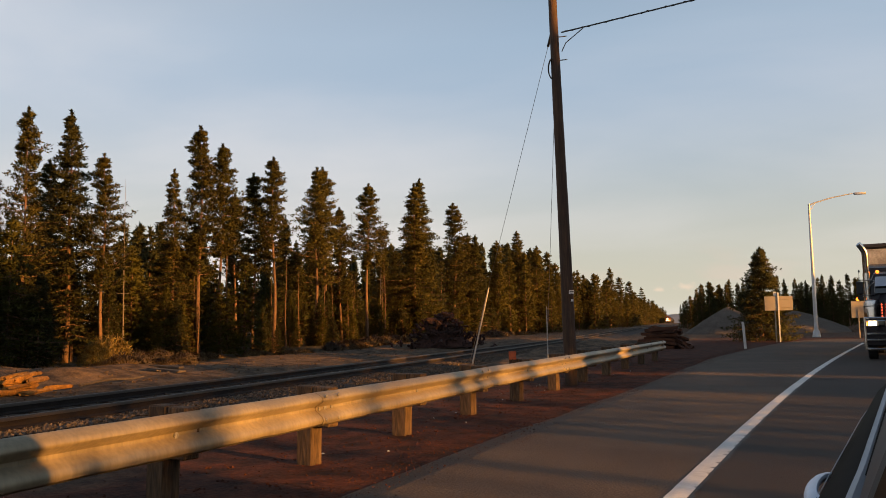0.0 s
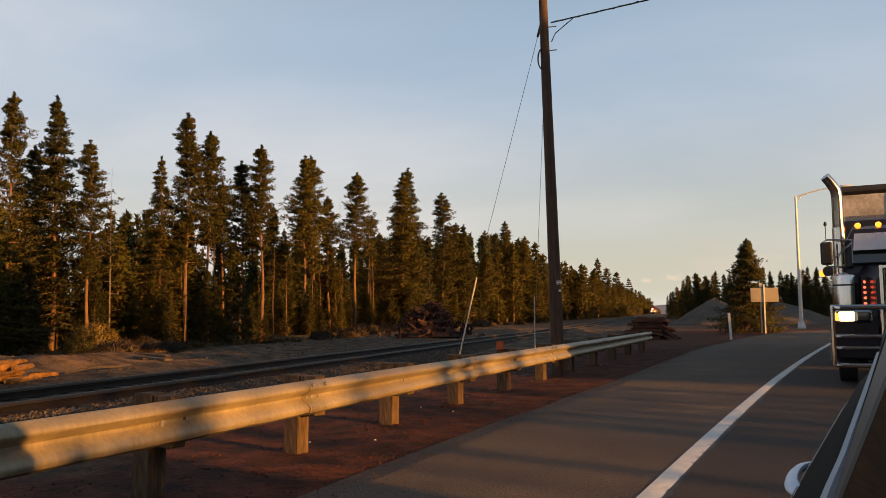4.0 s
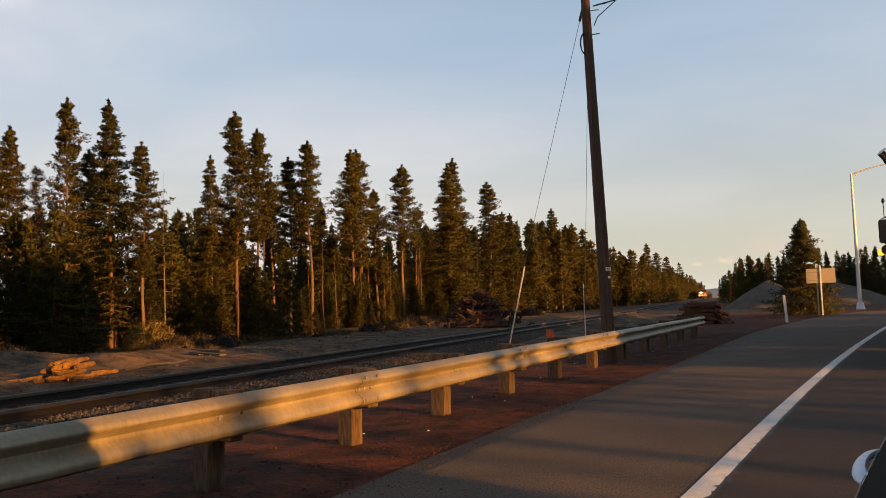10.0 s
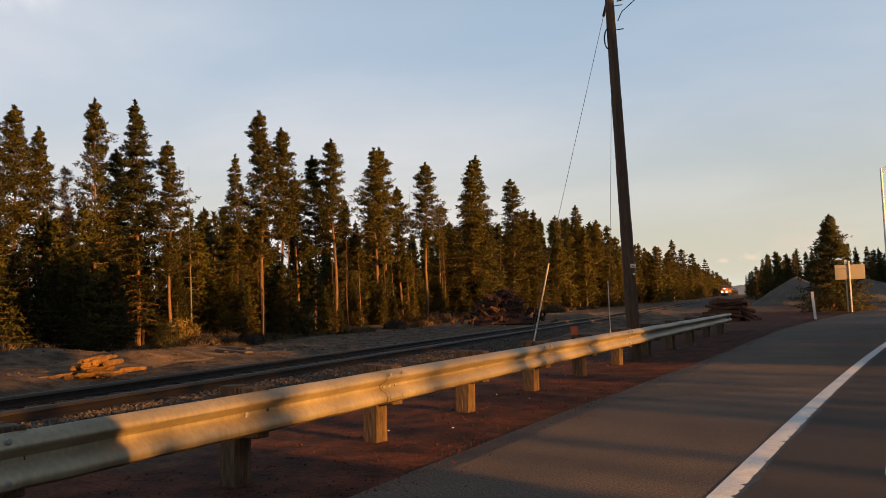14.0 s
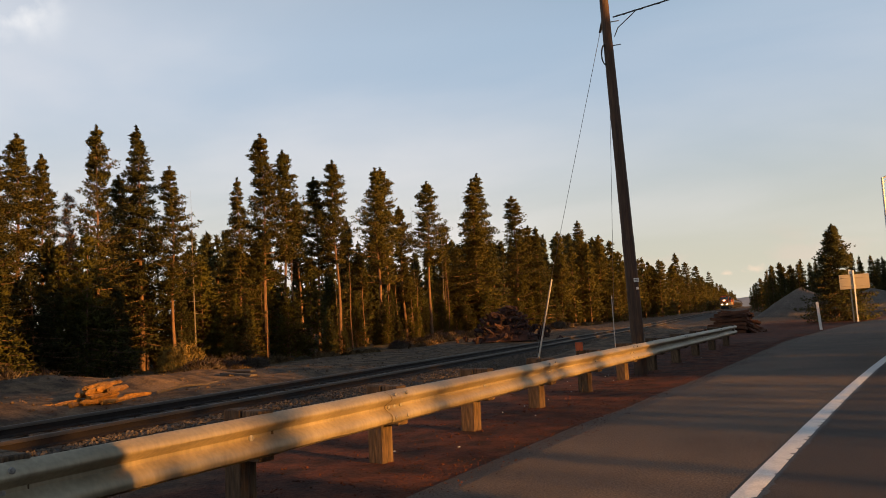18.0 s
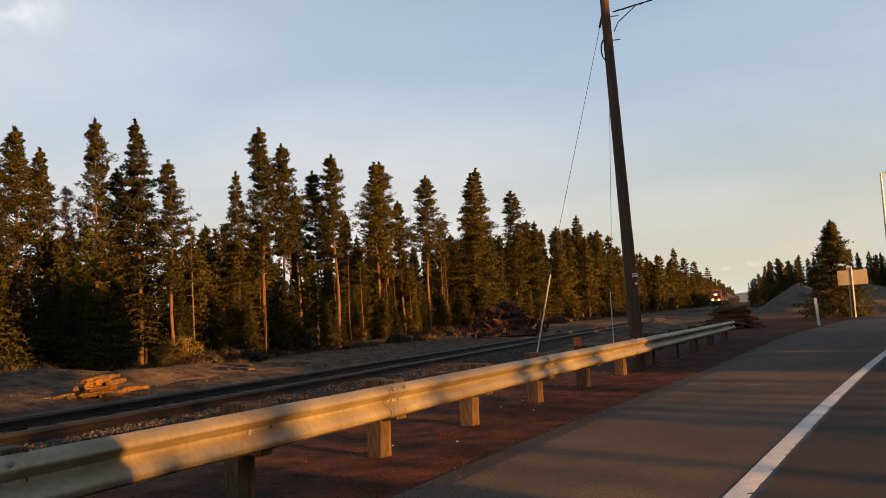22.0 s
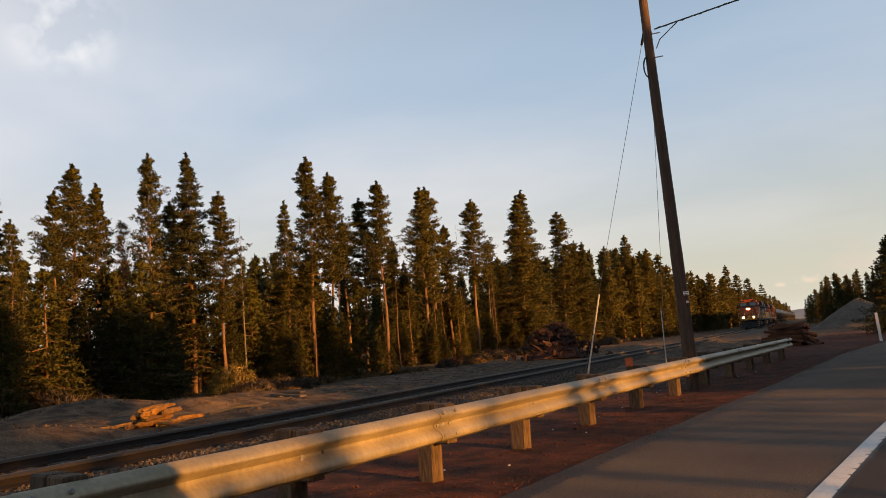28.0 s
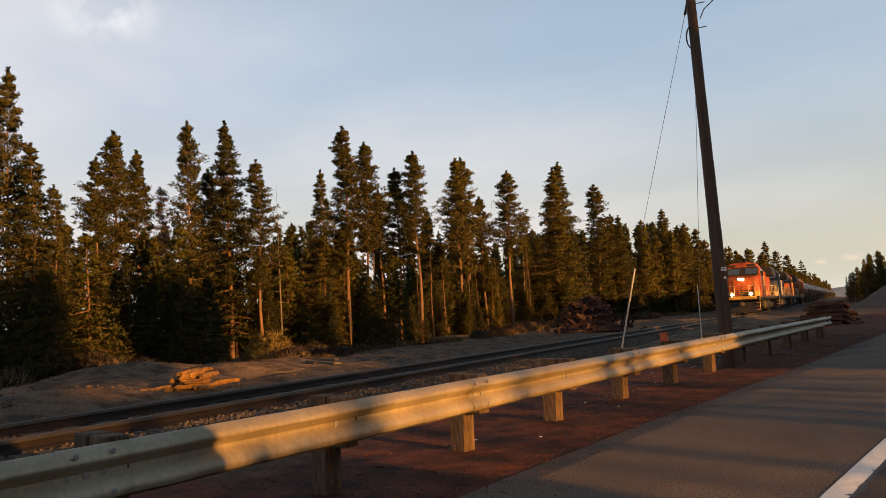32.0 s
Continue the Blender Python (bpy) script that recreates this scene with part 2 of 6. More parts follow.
# ---- materials ----
def material(name, color, rough=0.7, metal=0.0, scale=6.0, vary=0.35, fine=60.0, grain=0.25, bump=0.3, bump_scale=None,
             hue=(1, 1, 1), island=0.0, per_object=0.0, stretch=(1, 1, 1), spec=0.4, coat=0.0, tint=None, rough_vary=0.1):
    """A surface with colour that varies at two sizes, in metres, and fine relief."""
    mat = bpy.data.materials.new(name)
    mat.use_nodes = True
    nt = mat.node_tree
    N, K = nt.nodes.new, nt.links.new
    bsdf = nt.nodes["Principled BSDF"]
    co, mp = N("ShaderNodeTexCoord"), N("ShaderNodeMapping")
    mp.inputs["Scale"].default_value = stretch
    K(co.outputs["Object"], mp.inputs[0])
    big, small = N("ShaderNodeTexNoise"), N("ShaderNodeTexNoise")
    for n, s, d in ((big, scale, 4.0), (small, fine, 3.0)):
        K(mp.outputs[0], n.inputs["Vector"])
        n.inputs["Scale"].default_value, n.inputs["Detail"].default_value = s, d
    ramp = N("ShaderNodeMapRange")
    K(big.outputs[0], ramp.inputs[0])
    ramp.inputs[1].default_value, ramp.inputs[2].default_value = 0.3, 0.7
    second = tint or tuple(c * (1 - vary) * h for c, h in zip(color, hue))
    mix = N("ShaderNodeMix")
    mix.data_type = "RGBA"
    K(ramp.outputs[0], mix.inputs[0])
    mix.inputs[6].default_value, mix.inputs[7].default_value = (*second, 1), (*color, 1)
    ramp2 = N("ShaderNodeMapRange")
    K(small.outputs[0], ramp2.inputs[0])
    ramp2.inputs[1].default_value, ramp2.inputs[2].default_value = 0.3, 0.7
    ramp2.inputs[3].default_value, ramp2.inputs[4].default_value = 1 - grain, 1 + grain
    value = ramp2.outputs[0]
    for amount, node, sock in ((island, "ShaderNodeNewGeometry", "Random Per Island"), (per_object, "ShaderNodeObjectInfo", "Random")):
        if amount:
            src, mr, mul = N(node), N("ShaderNodeMapRange"), N("ShaderNodeMath")
            K(src.outputs[sock], mr.inputs[0])
            mr.inputs[3].default_value, mr.inputs[4].default_value = 1 - amount, 1 + amount
            mul.operation = "MULTIPLY"
            K(value, mul.inputs[0])
            K(mr.outputs[0], mul.inputs[1])
            value = mul.outputs[0]
    sc = N("ShaderNodeVectorMath")
    sc.operation = "SCALE"
    K(mix.outputs[2], sc.inputs[0])
    K(value, sc.inputs["Scale"])
    K(sc.outputs[0], bsdf.inputs["Base Color"])
    rr = N("ShaderNodeMapRange")
    K(big.outputs[0], rr.inputs[0])
    rr.inputs[3].default_value, rr.inputs[4].default_value = max(0.02, rough - rough_vary), min(1.0, rough + rough_vary)
    K(rr.outputs[0], bsdf.inputs["Roughness"])
    bsdf.inputs["Metallic"].default_value = metal
    bsdf.inputs["Specular IOR Level"].default_value = spec
    bsdf.inputs["Coat Weight"].default_value = coat
    if bump:
        bn = N("ShaderNodeBump")
        bn.inputs["Strength"].default_value, bn.inputs["Distance"].default_value = bump, 0.02
        if bump_scale:
            bt = N("ShaderNodeTexNoise")
            K(mp.outputs[0], bt.inputs["Vector"])
            bt.inputs["Scale"].default_value, bt.inputs["Detail"].default_value = bump_scale, 5.0
            K(bt.outputs[0], bn.inputs["Height"])
        else:
            K(small.outputs[0], bn.inputs["Height"])
        K(bn.outputs[0], bsdf.inputs["Normal"])
    return mat


def leafy(mat, color, share=0.35):
    """Thin needles: part of the light passes through."""
    nt = mat.node_tree
    N, K = nt.nodes.new, nt.links.new
    bsdf, out = nt.nodes["Principled BSDF"], nt.nodes["Material Output"]
    thin, both = N("ShaderNodeBsdfTranslucent"), N("ShaderNodeMixShader")
    thin.inputs["Color"].default_value = (*color, 1)
    both.inputs[0].default_value = share
    K(bsdf.outputs[0], both.inputs[1])
    K(thin.outputs[0], both.inputs[2])
    K(both.outputs[0], out.inputs["Surface"])
    return mat


def glow(name, color, strength):
    mat = bpy.data.materials.new(name)
    mat.use_nodes = True
    b = mat.node_tree.nodes["Principled BSDF"]
    b.inputs["Base Color"].default_value = (*color, 1)
    b.inputs["Emission Color"].default_value = (*color, 1)
    b.inputs["Emission Strength"].default_value = strength
    b.inputs["Roughness"].default_value = 0.3
    return mat


def glass(name, color, rough=0.03):
    mat = bpy.data.materials.new(name)
    mat.use_nodes = True
    b = mat.node_tree.nodes["Principled BSDF"]
    b.inputs["Base Color"].default_value = (*color, 1)
    b.inputs["Roughness"].default_value = rough
    b.inputs["Specular IOR Level"].default_value = 0.6
    b.inputs["Coat Weight"].default_value = 0.5
    return mat


def soil(name):
    """Bare ground: pale sand by the track, red cinder along the road, dark needle litter under the trees."""
    mat = bpy.data.materials.new(name)
    mat.use_nodes = True
    nt = mat.node_tree
    N, K = nt.nodes.new, nt.links.new
    bsdf = nt.nodes["Principled BSDF"]
    geo, sep = N("ShaderNodeNewGeometry"), N("ShaderNodeSeparateXYZ")
    K(geo.outputs["Position"], sep.inputs[0])

    def tex(scale, detail=5.0, rough=0.55):
        n = N("ShaderNodeTexNoise")
        K(geo.outputs["Position"], n.inputs["Vector"])
        n.inputs["Scale"].default_value, n.inputs["Detail"].default_value, n.inputs["Roughness"].default_value = scale, detail, rough
        return n.outputs[0]

    def rng(src, a, b, c=0.0, d=1.0):
        n = N("ShaderNodeMapRange")
        n.interpolation_type = "SMOOTHSTEP"
        K(src, n.inputs[0])
        for i, v in enumerate((a, b, c, d)):
            n.inputs[1 + i].default_value = v
        return n.outputs[0]

    def math_(op, a, b):
        n = N("ShaderNodeMath")
        n.operation = op
        for i, v in enumerate((a, b)):
            if isinstance(v, (int, float)):
                n.inputs[i].default_value = v
            else:
                K(v, n.inputs[i])
        return n.outputs[0]

    def mix(f, a, b):
        n = N("ShaderNodeMix")
        n.data_type = "RGBA"
        for i, v in ((0, f), (6, a), (7, b)):
            if isinstance(v, tuple):
                n.inputs[i].default_value = (*v, 1)
            else:
                K(v, n.inputs[i])
        return n.outputs[2]

    patch, mid, fine = tex(0.35), tex(2.2), tex(26.0, 4.0)
    x = math_("ADD", sep.outputs[0], math_("MULTIPLY", math_("SUBTRACT", patch, 0.5), 5.0))
    sand = mix(rng(mid, 0.35, 0.65), (0.055, 0.038, 0.026), (0.145, 0.096, 0.057))
    cinder = mix(rng(mid, 0.3, 0.7), (0.028, 0.013, 0.009), (0.108, 0.034, 0.017))
    litter = mix(rng(mid, 0.3, 0.7), (0.05, 0.04, 0.022), (0.10, 0.08, 0.045))
    ahead = rng(sep.outputs[1], 60, 85, 0.0, 1.0)
    edge = math_("ADD", x, math_("MULTIPLY", sep.outputs[1], -0.105))
    c = mix(rng(edge, -7.0, -5.6), sand, cinder)
    c = mix(math_("MULTIPLY", ahead, 0.65), c, sand)
    c = mix(rng(x, -21.5, -24.5), c, litter)
    sc = N("ShaderNodeVectorMath")
    sc.operation = "SCALE"
    K(c, sc.inputs[0])
    K(rng(fine, 0.3, 0.7, 0.68, 1.3), sc.inputs["Scale"])
    K(sc.outputs[0], bsdf.inputs["Base Color"])
    bsdf.inputs["Roughness"].default_value = 0.95
    bsdf.inputs["Specular IOR Level"].default_value = 0.15
    bn = N("ShaderNodeBump")
    bn.inputs["Strength"].default_value, bn.inputs["Distance"].default_value = 0.9, 0.06
    K(math_("ADD", math_("MULTIPLY", mid, 0.8), math_("MULTIPLY", fine, 0.5)), bn.inputs["Height"])
    K(bn.outputs[0], bsdf.inputs["Normal"])
    return mat


SOIL = soil("bare_soil")
ASPHALT = material("asphalt", (0.126, 0.093, 0.070), 0.85, scale=0.7, vary=0.45, fine=60, grain=0.75, bump=0.8, bump_scale=110, spec=0.25)
LANE_ASPHALT = material("lane_asphalt", (0.056, 0.042, 0.034), 0.8, scale=0.6, vary=0.4, fine=70, grain=0.6, bump=0.7, bump_scale=120, spec=0.25)
TAR = material("black_tar", (0.018, 0.016, 0.015), 0.6, scale=3, vary=0.4, fine=40, grain=0.4, bump=0.6)
PAINT_LINE = material("road_paint", (0.74, 0.72, 0.68), 0.75, scale=7, vary=0.2, fine=90, grain=0.15, bump=0.4)
ZINC = material("galvanised_steel", (0.385, 0.325, 0.220), 0.50, 0.35, scale=1.1, vary=0.40, fine=30, grain=0.13, bump=0, spec=0.4, hue=(0.97, 0.9, 0.8), stretch=(1, 1, 0.05))
BOLT = material("bolt_steel", (0.30, 0.28, 0.25), 0.6, 0.2, scale=40, vary=0.3, bump=0.1)
POST_WOOD = material("weathered_post_wood", (0.120, 0.073, 0.038), 0.9, scale=16, vary=0.65, fine=60, grain=0.5, bump=0.7, bump_scale=50, stretch=(1, 1, 0.12), per_object=0.2)
POLE_WOOD = material("creosoted_pole_wood", (0.084, 0.044, 0.024), 0.75, scale=10, vary=0.5, fine=55, grain=0.4, bump=0.4, bump_scale=45, stretch=(1, 1, 0.06))
TIE_WOOD = material("dark_sleeper_wood", (0.10, 0.075, 0.055), 0.9, scale=9, vary=0.5, fine=60, grain=0.4, bump=0.6, stretch=(0.15, 1, 1), per_object=0.25)
RAIL_STEEL = material("rusty_rail_steel", (0.020, 0.013, 0.010), 0.8, 0.1, scale=9, vary=0.4, fine=70, grain=0.3, bump=0.2)
RAIL_HEAD = material("polished_rail_head", (0.075, 0.060, 0.048), 0.6, 0.4, scale=5, vary=0.2, fine=60, grain=0.1, bump=0.05)
BALLAST = material("crushed_stone", (0.060, 0.047, 0.038), 0.92, scale=5, vary=0.4, fine=30, grain=0.4, bump=1.0, bump_scale=22, island=0.45, spec=0.2)
# loose ballast: sunlight put into a paler colour than the bed's
STONES = material("sunlit_crushed_stone", (0.115, 0.086, 0.062), 0.92, scale=5, vary=0.4, fine=30, grain=0.4, bump=0.6, island=0.55, spec=0.2)
NEEDLES = leafy(material("pine_needles", (0.090, 0.074, 0.023), 0.6, scale=0.5, vary=0.3, fine=4, grain=0.25, bump=0, island=0.18, per_object=0.25, hue=(0.85, 1.05, 0.9), spec=0.06), (0.090, 0.074, 0.023))
NEEDLES_YOUNG = leafy(material("young_pine_needles", (0.088, 0.082, 0.020), 0.6, scale=0.6, vary=0.3, fine=5, grain=0.25, bump=0, island=0.18, per_object=0.25, spec=0.06), (0.088, 0.082, 0.020))
NEEDLES_DARK = leafy(material("fir_and_shaded_needles", (0.060, 0.060, 0.024), 0.6, scale=0.5, vary=0.3, fine=4, grain=0.25, bump=0, island=0.18, per_object=0.25, spec=0.06), (0.060, 0.060, 0.024))
NEEDLES_DEAD = material("dead_needles", (0.19, 0.12, 0.075), 0.8, scale=0.6, vary=0.3, fine=4, grain=0.2, bump=0, island=0.35, spec=0.1)
BARK = material("pine_bark", (0.165, 0.092, 0.052), 0.9, scale=5, vary=0.5, fine=22, grain=0.45, bump=0.8, stretch=(1, 1, 0.25), per_object=0.25)
BARK_GREY = material("grey_dead_bark", (0.17, 0.14, 0.115), 0.9, scale=5, vary=0.4, fine=22, grain=0.35, bump=0.6, stretch=(1, 1, 0.2), per_object=0.2)

# ---- the lie of the land ----
GRADE_FROM, GRADE = 60.0, 0.0045


def rise(y):
    """The line and the road climb gently from there on."""
    return GRADE * min(max(0.0, y - GRADE_FROM), 700.0)


def line_x(y):
    return -1.1592 + 0.16298 * y + 0.001647 * y * y + -0.00001227 * y ** 3


def edge_x(y):
    return float(np.interp(y, [-60, 0, 4.9, 9.2, 17.7, 31.7, 45, 60, 66], [-12.0, -3.25, -2.72, -2.2, -0.9, 0.9, 3.3, 6.8, 9.2]))


def rail_x(y):
    """The guardrail's road face."""
    return -4.05 + 0.112 * y


TRACK_X, RAIL_TOP = -8.45, 0.28


def ground_z(x, y):
    z = rise(y)
    n = noise.noise(Vector((x * 0.16, y * 0.16, 3.1)))
    m = noise.noise(Vector((x * 0.6, y * 0.6, 7.7)))
    if x < -11.5:                       # graded dirt with low spoil heaps
        k = min(1.0, (-11.5 - x) / 2.5)
        far = 1.0 if y < 90 else 0.4
        z += k * far * (0.18 * n + 0.13 * m + 0.10 + 0.06 * noise.noise(Vector((x * 1.7, y * 1.7, 2.2))))
        heap = math.exp(-((x + 16.6) / 1.5) ** 2 - ((y - 20.0) / 2.6) ** 2)
        z += 0.16 * math.exp(-((x + 14.1) / 1.0) ** 2 - ((y - 17.0) / 1.7) ** 2) + (0.16 + 0.12 * m) * math.exp(-((x + 12.1) / 0.45) ** 2) * (1.0 if 15.2 < y < 24 else 0.0)
        z -= 0.34 * min(1.0, max(0.0, (-17.5 - x) / 4.5)) * min(1.0, max(0.0, (62 - y) / 14.0))
        z += 0.10 * heap + 0.48 * math.exp(-((x + 18.4) / 1.4) ** 2 - ((y - 16.0) / 2.2) ** 2) + 0.34 * math.exp(-((x + 12.6) / 0.8) ** 2 - ((y - 9.6) / 2.4) ** 2) + 0.3 * math.exp(-((x + 14.6) / 0.9) ** 2 - ((y - 15.6) / 1.5) ** 2)
    elif x < edge_x(min(y, 66)) - 0.3 and y < 75:
        z += 0.03 * n + 0.02 * m - 0.035
        for hx, hy, hh in ((-5.2, 30, 0.4), (-5.0, 24.5, 0.3), (-3.4, 27, 0.28), (-5.6, 38, 0.5), (-3.2, 35, 0.4), (-2.4, 41, 0.35), (-4.4, 46, 0.4), (-5.4, 54, 0.45), (-3.0, 52, 0.4)):
            z += hh * math.exp(-((x - hx) / 1.1) ** 2 - ((y - hy) / 2.2) ** 2)
    else:
        z += 0.015 * n - 0.045
    return z


def build_ground():
    xs = sorted({*np.round(np.arange(-34, 24.1, 0.6), 2), *np.round(np.linspace(-2200, -36, 26), 1), *np.round(np.linspace(26, 2200, 26), 1)})
    ys = sorted({*np.round(np.arange(-8, 80.1, 0.6), 2), *np.round(np.arange(84, 240, 6), 1), *np.round(np.linspace(245, 3500, 22), 1), *np.round(np.linspace(-600, -10, 14), 1)})
    g = grid(len(xs), len(ys), lambda i, j: (xs[i], ys[j], ground_z(xs[i], ys[j])))
    tagged(part("ground", g, SOIL, sharp=0), "bare sandy ground with red cinder beside the road", "ground", kind="structure")


build_ground()


def build_road():
    ys = list(np.arange(-60, 66.1, 2.0))
    left = [(edge_x(y) + 0.05 * noise.noise(Vector((0, y * 1.3, 0))), y) for y in ys]
    seam = [(line_x(max(y, -30)) + 0.06, y) for y in ys]
    right = [(line_x(max(y, -30)) + 8.2 + max(0, (y - 45)) * 0.9, y - max(0, y - 45) * 0.35) for y in ys]
    # the road swings away to the side at its far end
    for k in range(1, 9):
        a = k / 8
        left.append((9.2 + 55 * a, 66 + 12 * a - 6 * a * a))
        seam.append((seam[len(ys) - 1][0] + 50 * a, 66 + 7 * a - 5 * a * a))
        right.append((right[len(ys) - 1][0] + 42 * a, right[len(ys) - 1][1] + 5 * a))

    def strip(name, one, two, cols, mat, label, ragged):
        def at(i, j):
            f = i / (cols - 1)
            x = one[j][0] * (1 - f) + two[j][0] * f
            y = one[j][1] * (1 - f) + two[j][1] * f
            return (x, y, rise(y) - (0.045 if ragged and i == 0 else 0))
        tagged(part(name, grid(cols, len(one), at), mat, sharp=0), label, "road", kind="structure")
    strip("road_shoulder", left, seam, 8, ASPHALT, "worn brown grey asphalt shoulder with a ragged edge", True)
    strip("road", seam, right, 10, LANE_ASPHALT, "smooth dark asphalt driving lane", False)
    rng = np.random.RandomState(5)
    g = Geo()
    yl = [*np.arange(-30, -2, 0.5), *np.arange(-2, 18, 0.035), *np.arange(18, 54.1, 0.125)]
    rows = []
    for y in yl:
        w = 0.078 + 0.004 * rng.rand()
        x = line_x(y)
        rows.append([(x - w, y + 0.01, rise(y) + 0.004), (x - 0.02, y, rise(y) + 0.006), (x + 0.078 - 0.045 * rng.rand() * (rng.rand() > .80), y, rise(y) + 0.004)])
    g.loft(rows, closed=False)
    tagged(part("edge_line", g, PAINT_LINE, sharp=0), "worn solid white edge line painted on the asphalt", "road marking", kind="structure")

    g = Geo()
    rows = []
    for y in yl:
        x = line_x(y)
        w = 0.012 + 0.05 * max(0.0, noise.noise(Vector((3.0, y * 0.9, 0)))) + 0.03 * rng.rand() * (rng.rand() > 0.4)
        rows.append([(x + 0.05, y, rise(y) + 0.002), (x + 0.10, y, rise(y) + 0.003), (x + 0.08 + max(0.005, w), y, rise(y) + 0.002)])
    g.loft(rows, closed=False)
    tagged(part("tar_seam", g, TAR, sharp=0), "ragged black tar seam beside the white line", "tar seam", kind="structure")


build_road()


def build_track():
    track = thing("railway_track", Matrix(), "single railway track of brown rails on wooden sleepers in crushed stone", "railway track", kind="structure")
    ys = [*np.arange(-40, 90, 1.0), *np.arange(90, 1300, 15.0)]
    prof = [(-2.6, -0.12), (-1.6, 0.06), (-0.8, 0.115), (0.0, 0.105), (0.8, 0.12), (1.45, 0.125), (2.05, 0.06), (3.2, -0.12)]

    def bed(i, j):
        x, z = prof[i]
        y = float(ys[j])
        return (TRACK_X + x + 0.06 * noise.noise(Vector((x * 2, y, 0))), y, rise(y) + z + 0.02 * noise.noise(Vector((x * 3, y * 2, 5))))
    part("ballast_bed", grid(len(prof), len(ys), bed), BALLAST, track, "crushed stone ballast", sharp=0)
    for s in (-1, 1):
        web, head = Geo(), Geo()
        ring = lambda x0, y, pts: [(x0 + px, y, rise(y) + pz) for px, pz in pts]
        foot = [(-0.07, 0.13), (0.07, 0.13), (0.07, 0.145), (0.012, 0.17), (0.012, 0.235), (-0.012, 0.235), (-0.012, 0.17), (-0.07, 0.145)]
        top = [(-0.036, 0.236), (0.036, 0.236), (0.036, 0.268), (0.028, 0.28), (-0.028, 0.28), (-0.036, 0.268)]
        yy = [-40.0, GRADE_FROM, 760.0, 1300.0]
        web.loft([ring(TRACK_X + s * 0.752, y, foot) for y in yy])
        head.loft([ring(TRACK_X + s * 0.752, y, top) for y in yy])
        r = part("rail", web, RAIL_STEEL, track, "rust-brown steel rail")
        part("rail_head", head, RAIL_HEAD, r, "polished rail head")
    tie = Geo().box((0, 0, 0), (2.55, 0.22, 0.16), b=0.015).mesh("tie", TIE_WOOD)
    rng = np.random.RandomState(2)
    for k in range(190):
        y = -6 + k * 0.53
        part("sleeper", tie, None, track, m=pose(TRACK_X + rng.uniform(-.04, .04), y, rise(y) + 0.052, 0, 0, rng.uniform(-1.2, 1.2)))


build_track()


# ---- guardrail ----
def w_profile():
    """Half-sections of a W-beam: distance out from the posts, and height, round the sheet."""
    out = [(0.0, 0.355), (0.02, 0.360), (0.074, 0.384), (0.085, 0.405), (0.085, 0.425), (0.07, 0.455), (0.012, 0.495), (0.0, 0.510),
           (0.0, 0.532), (0.010, 0.543), (0.074, 0.578), (0.085, 0.594), (0.085, 0.606), (0.070, 0.632), (0.012, 0.662), (0.0, 0.67)]
    t = 0.006
    return out + [(x - t, z) for x, z in reversed(out)]


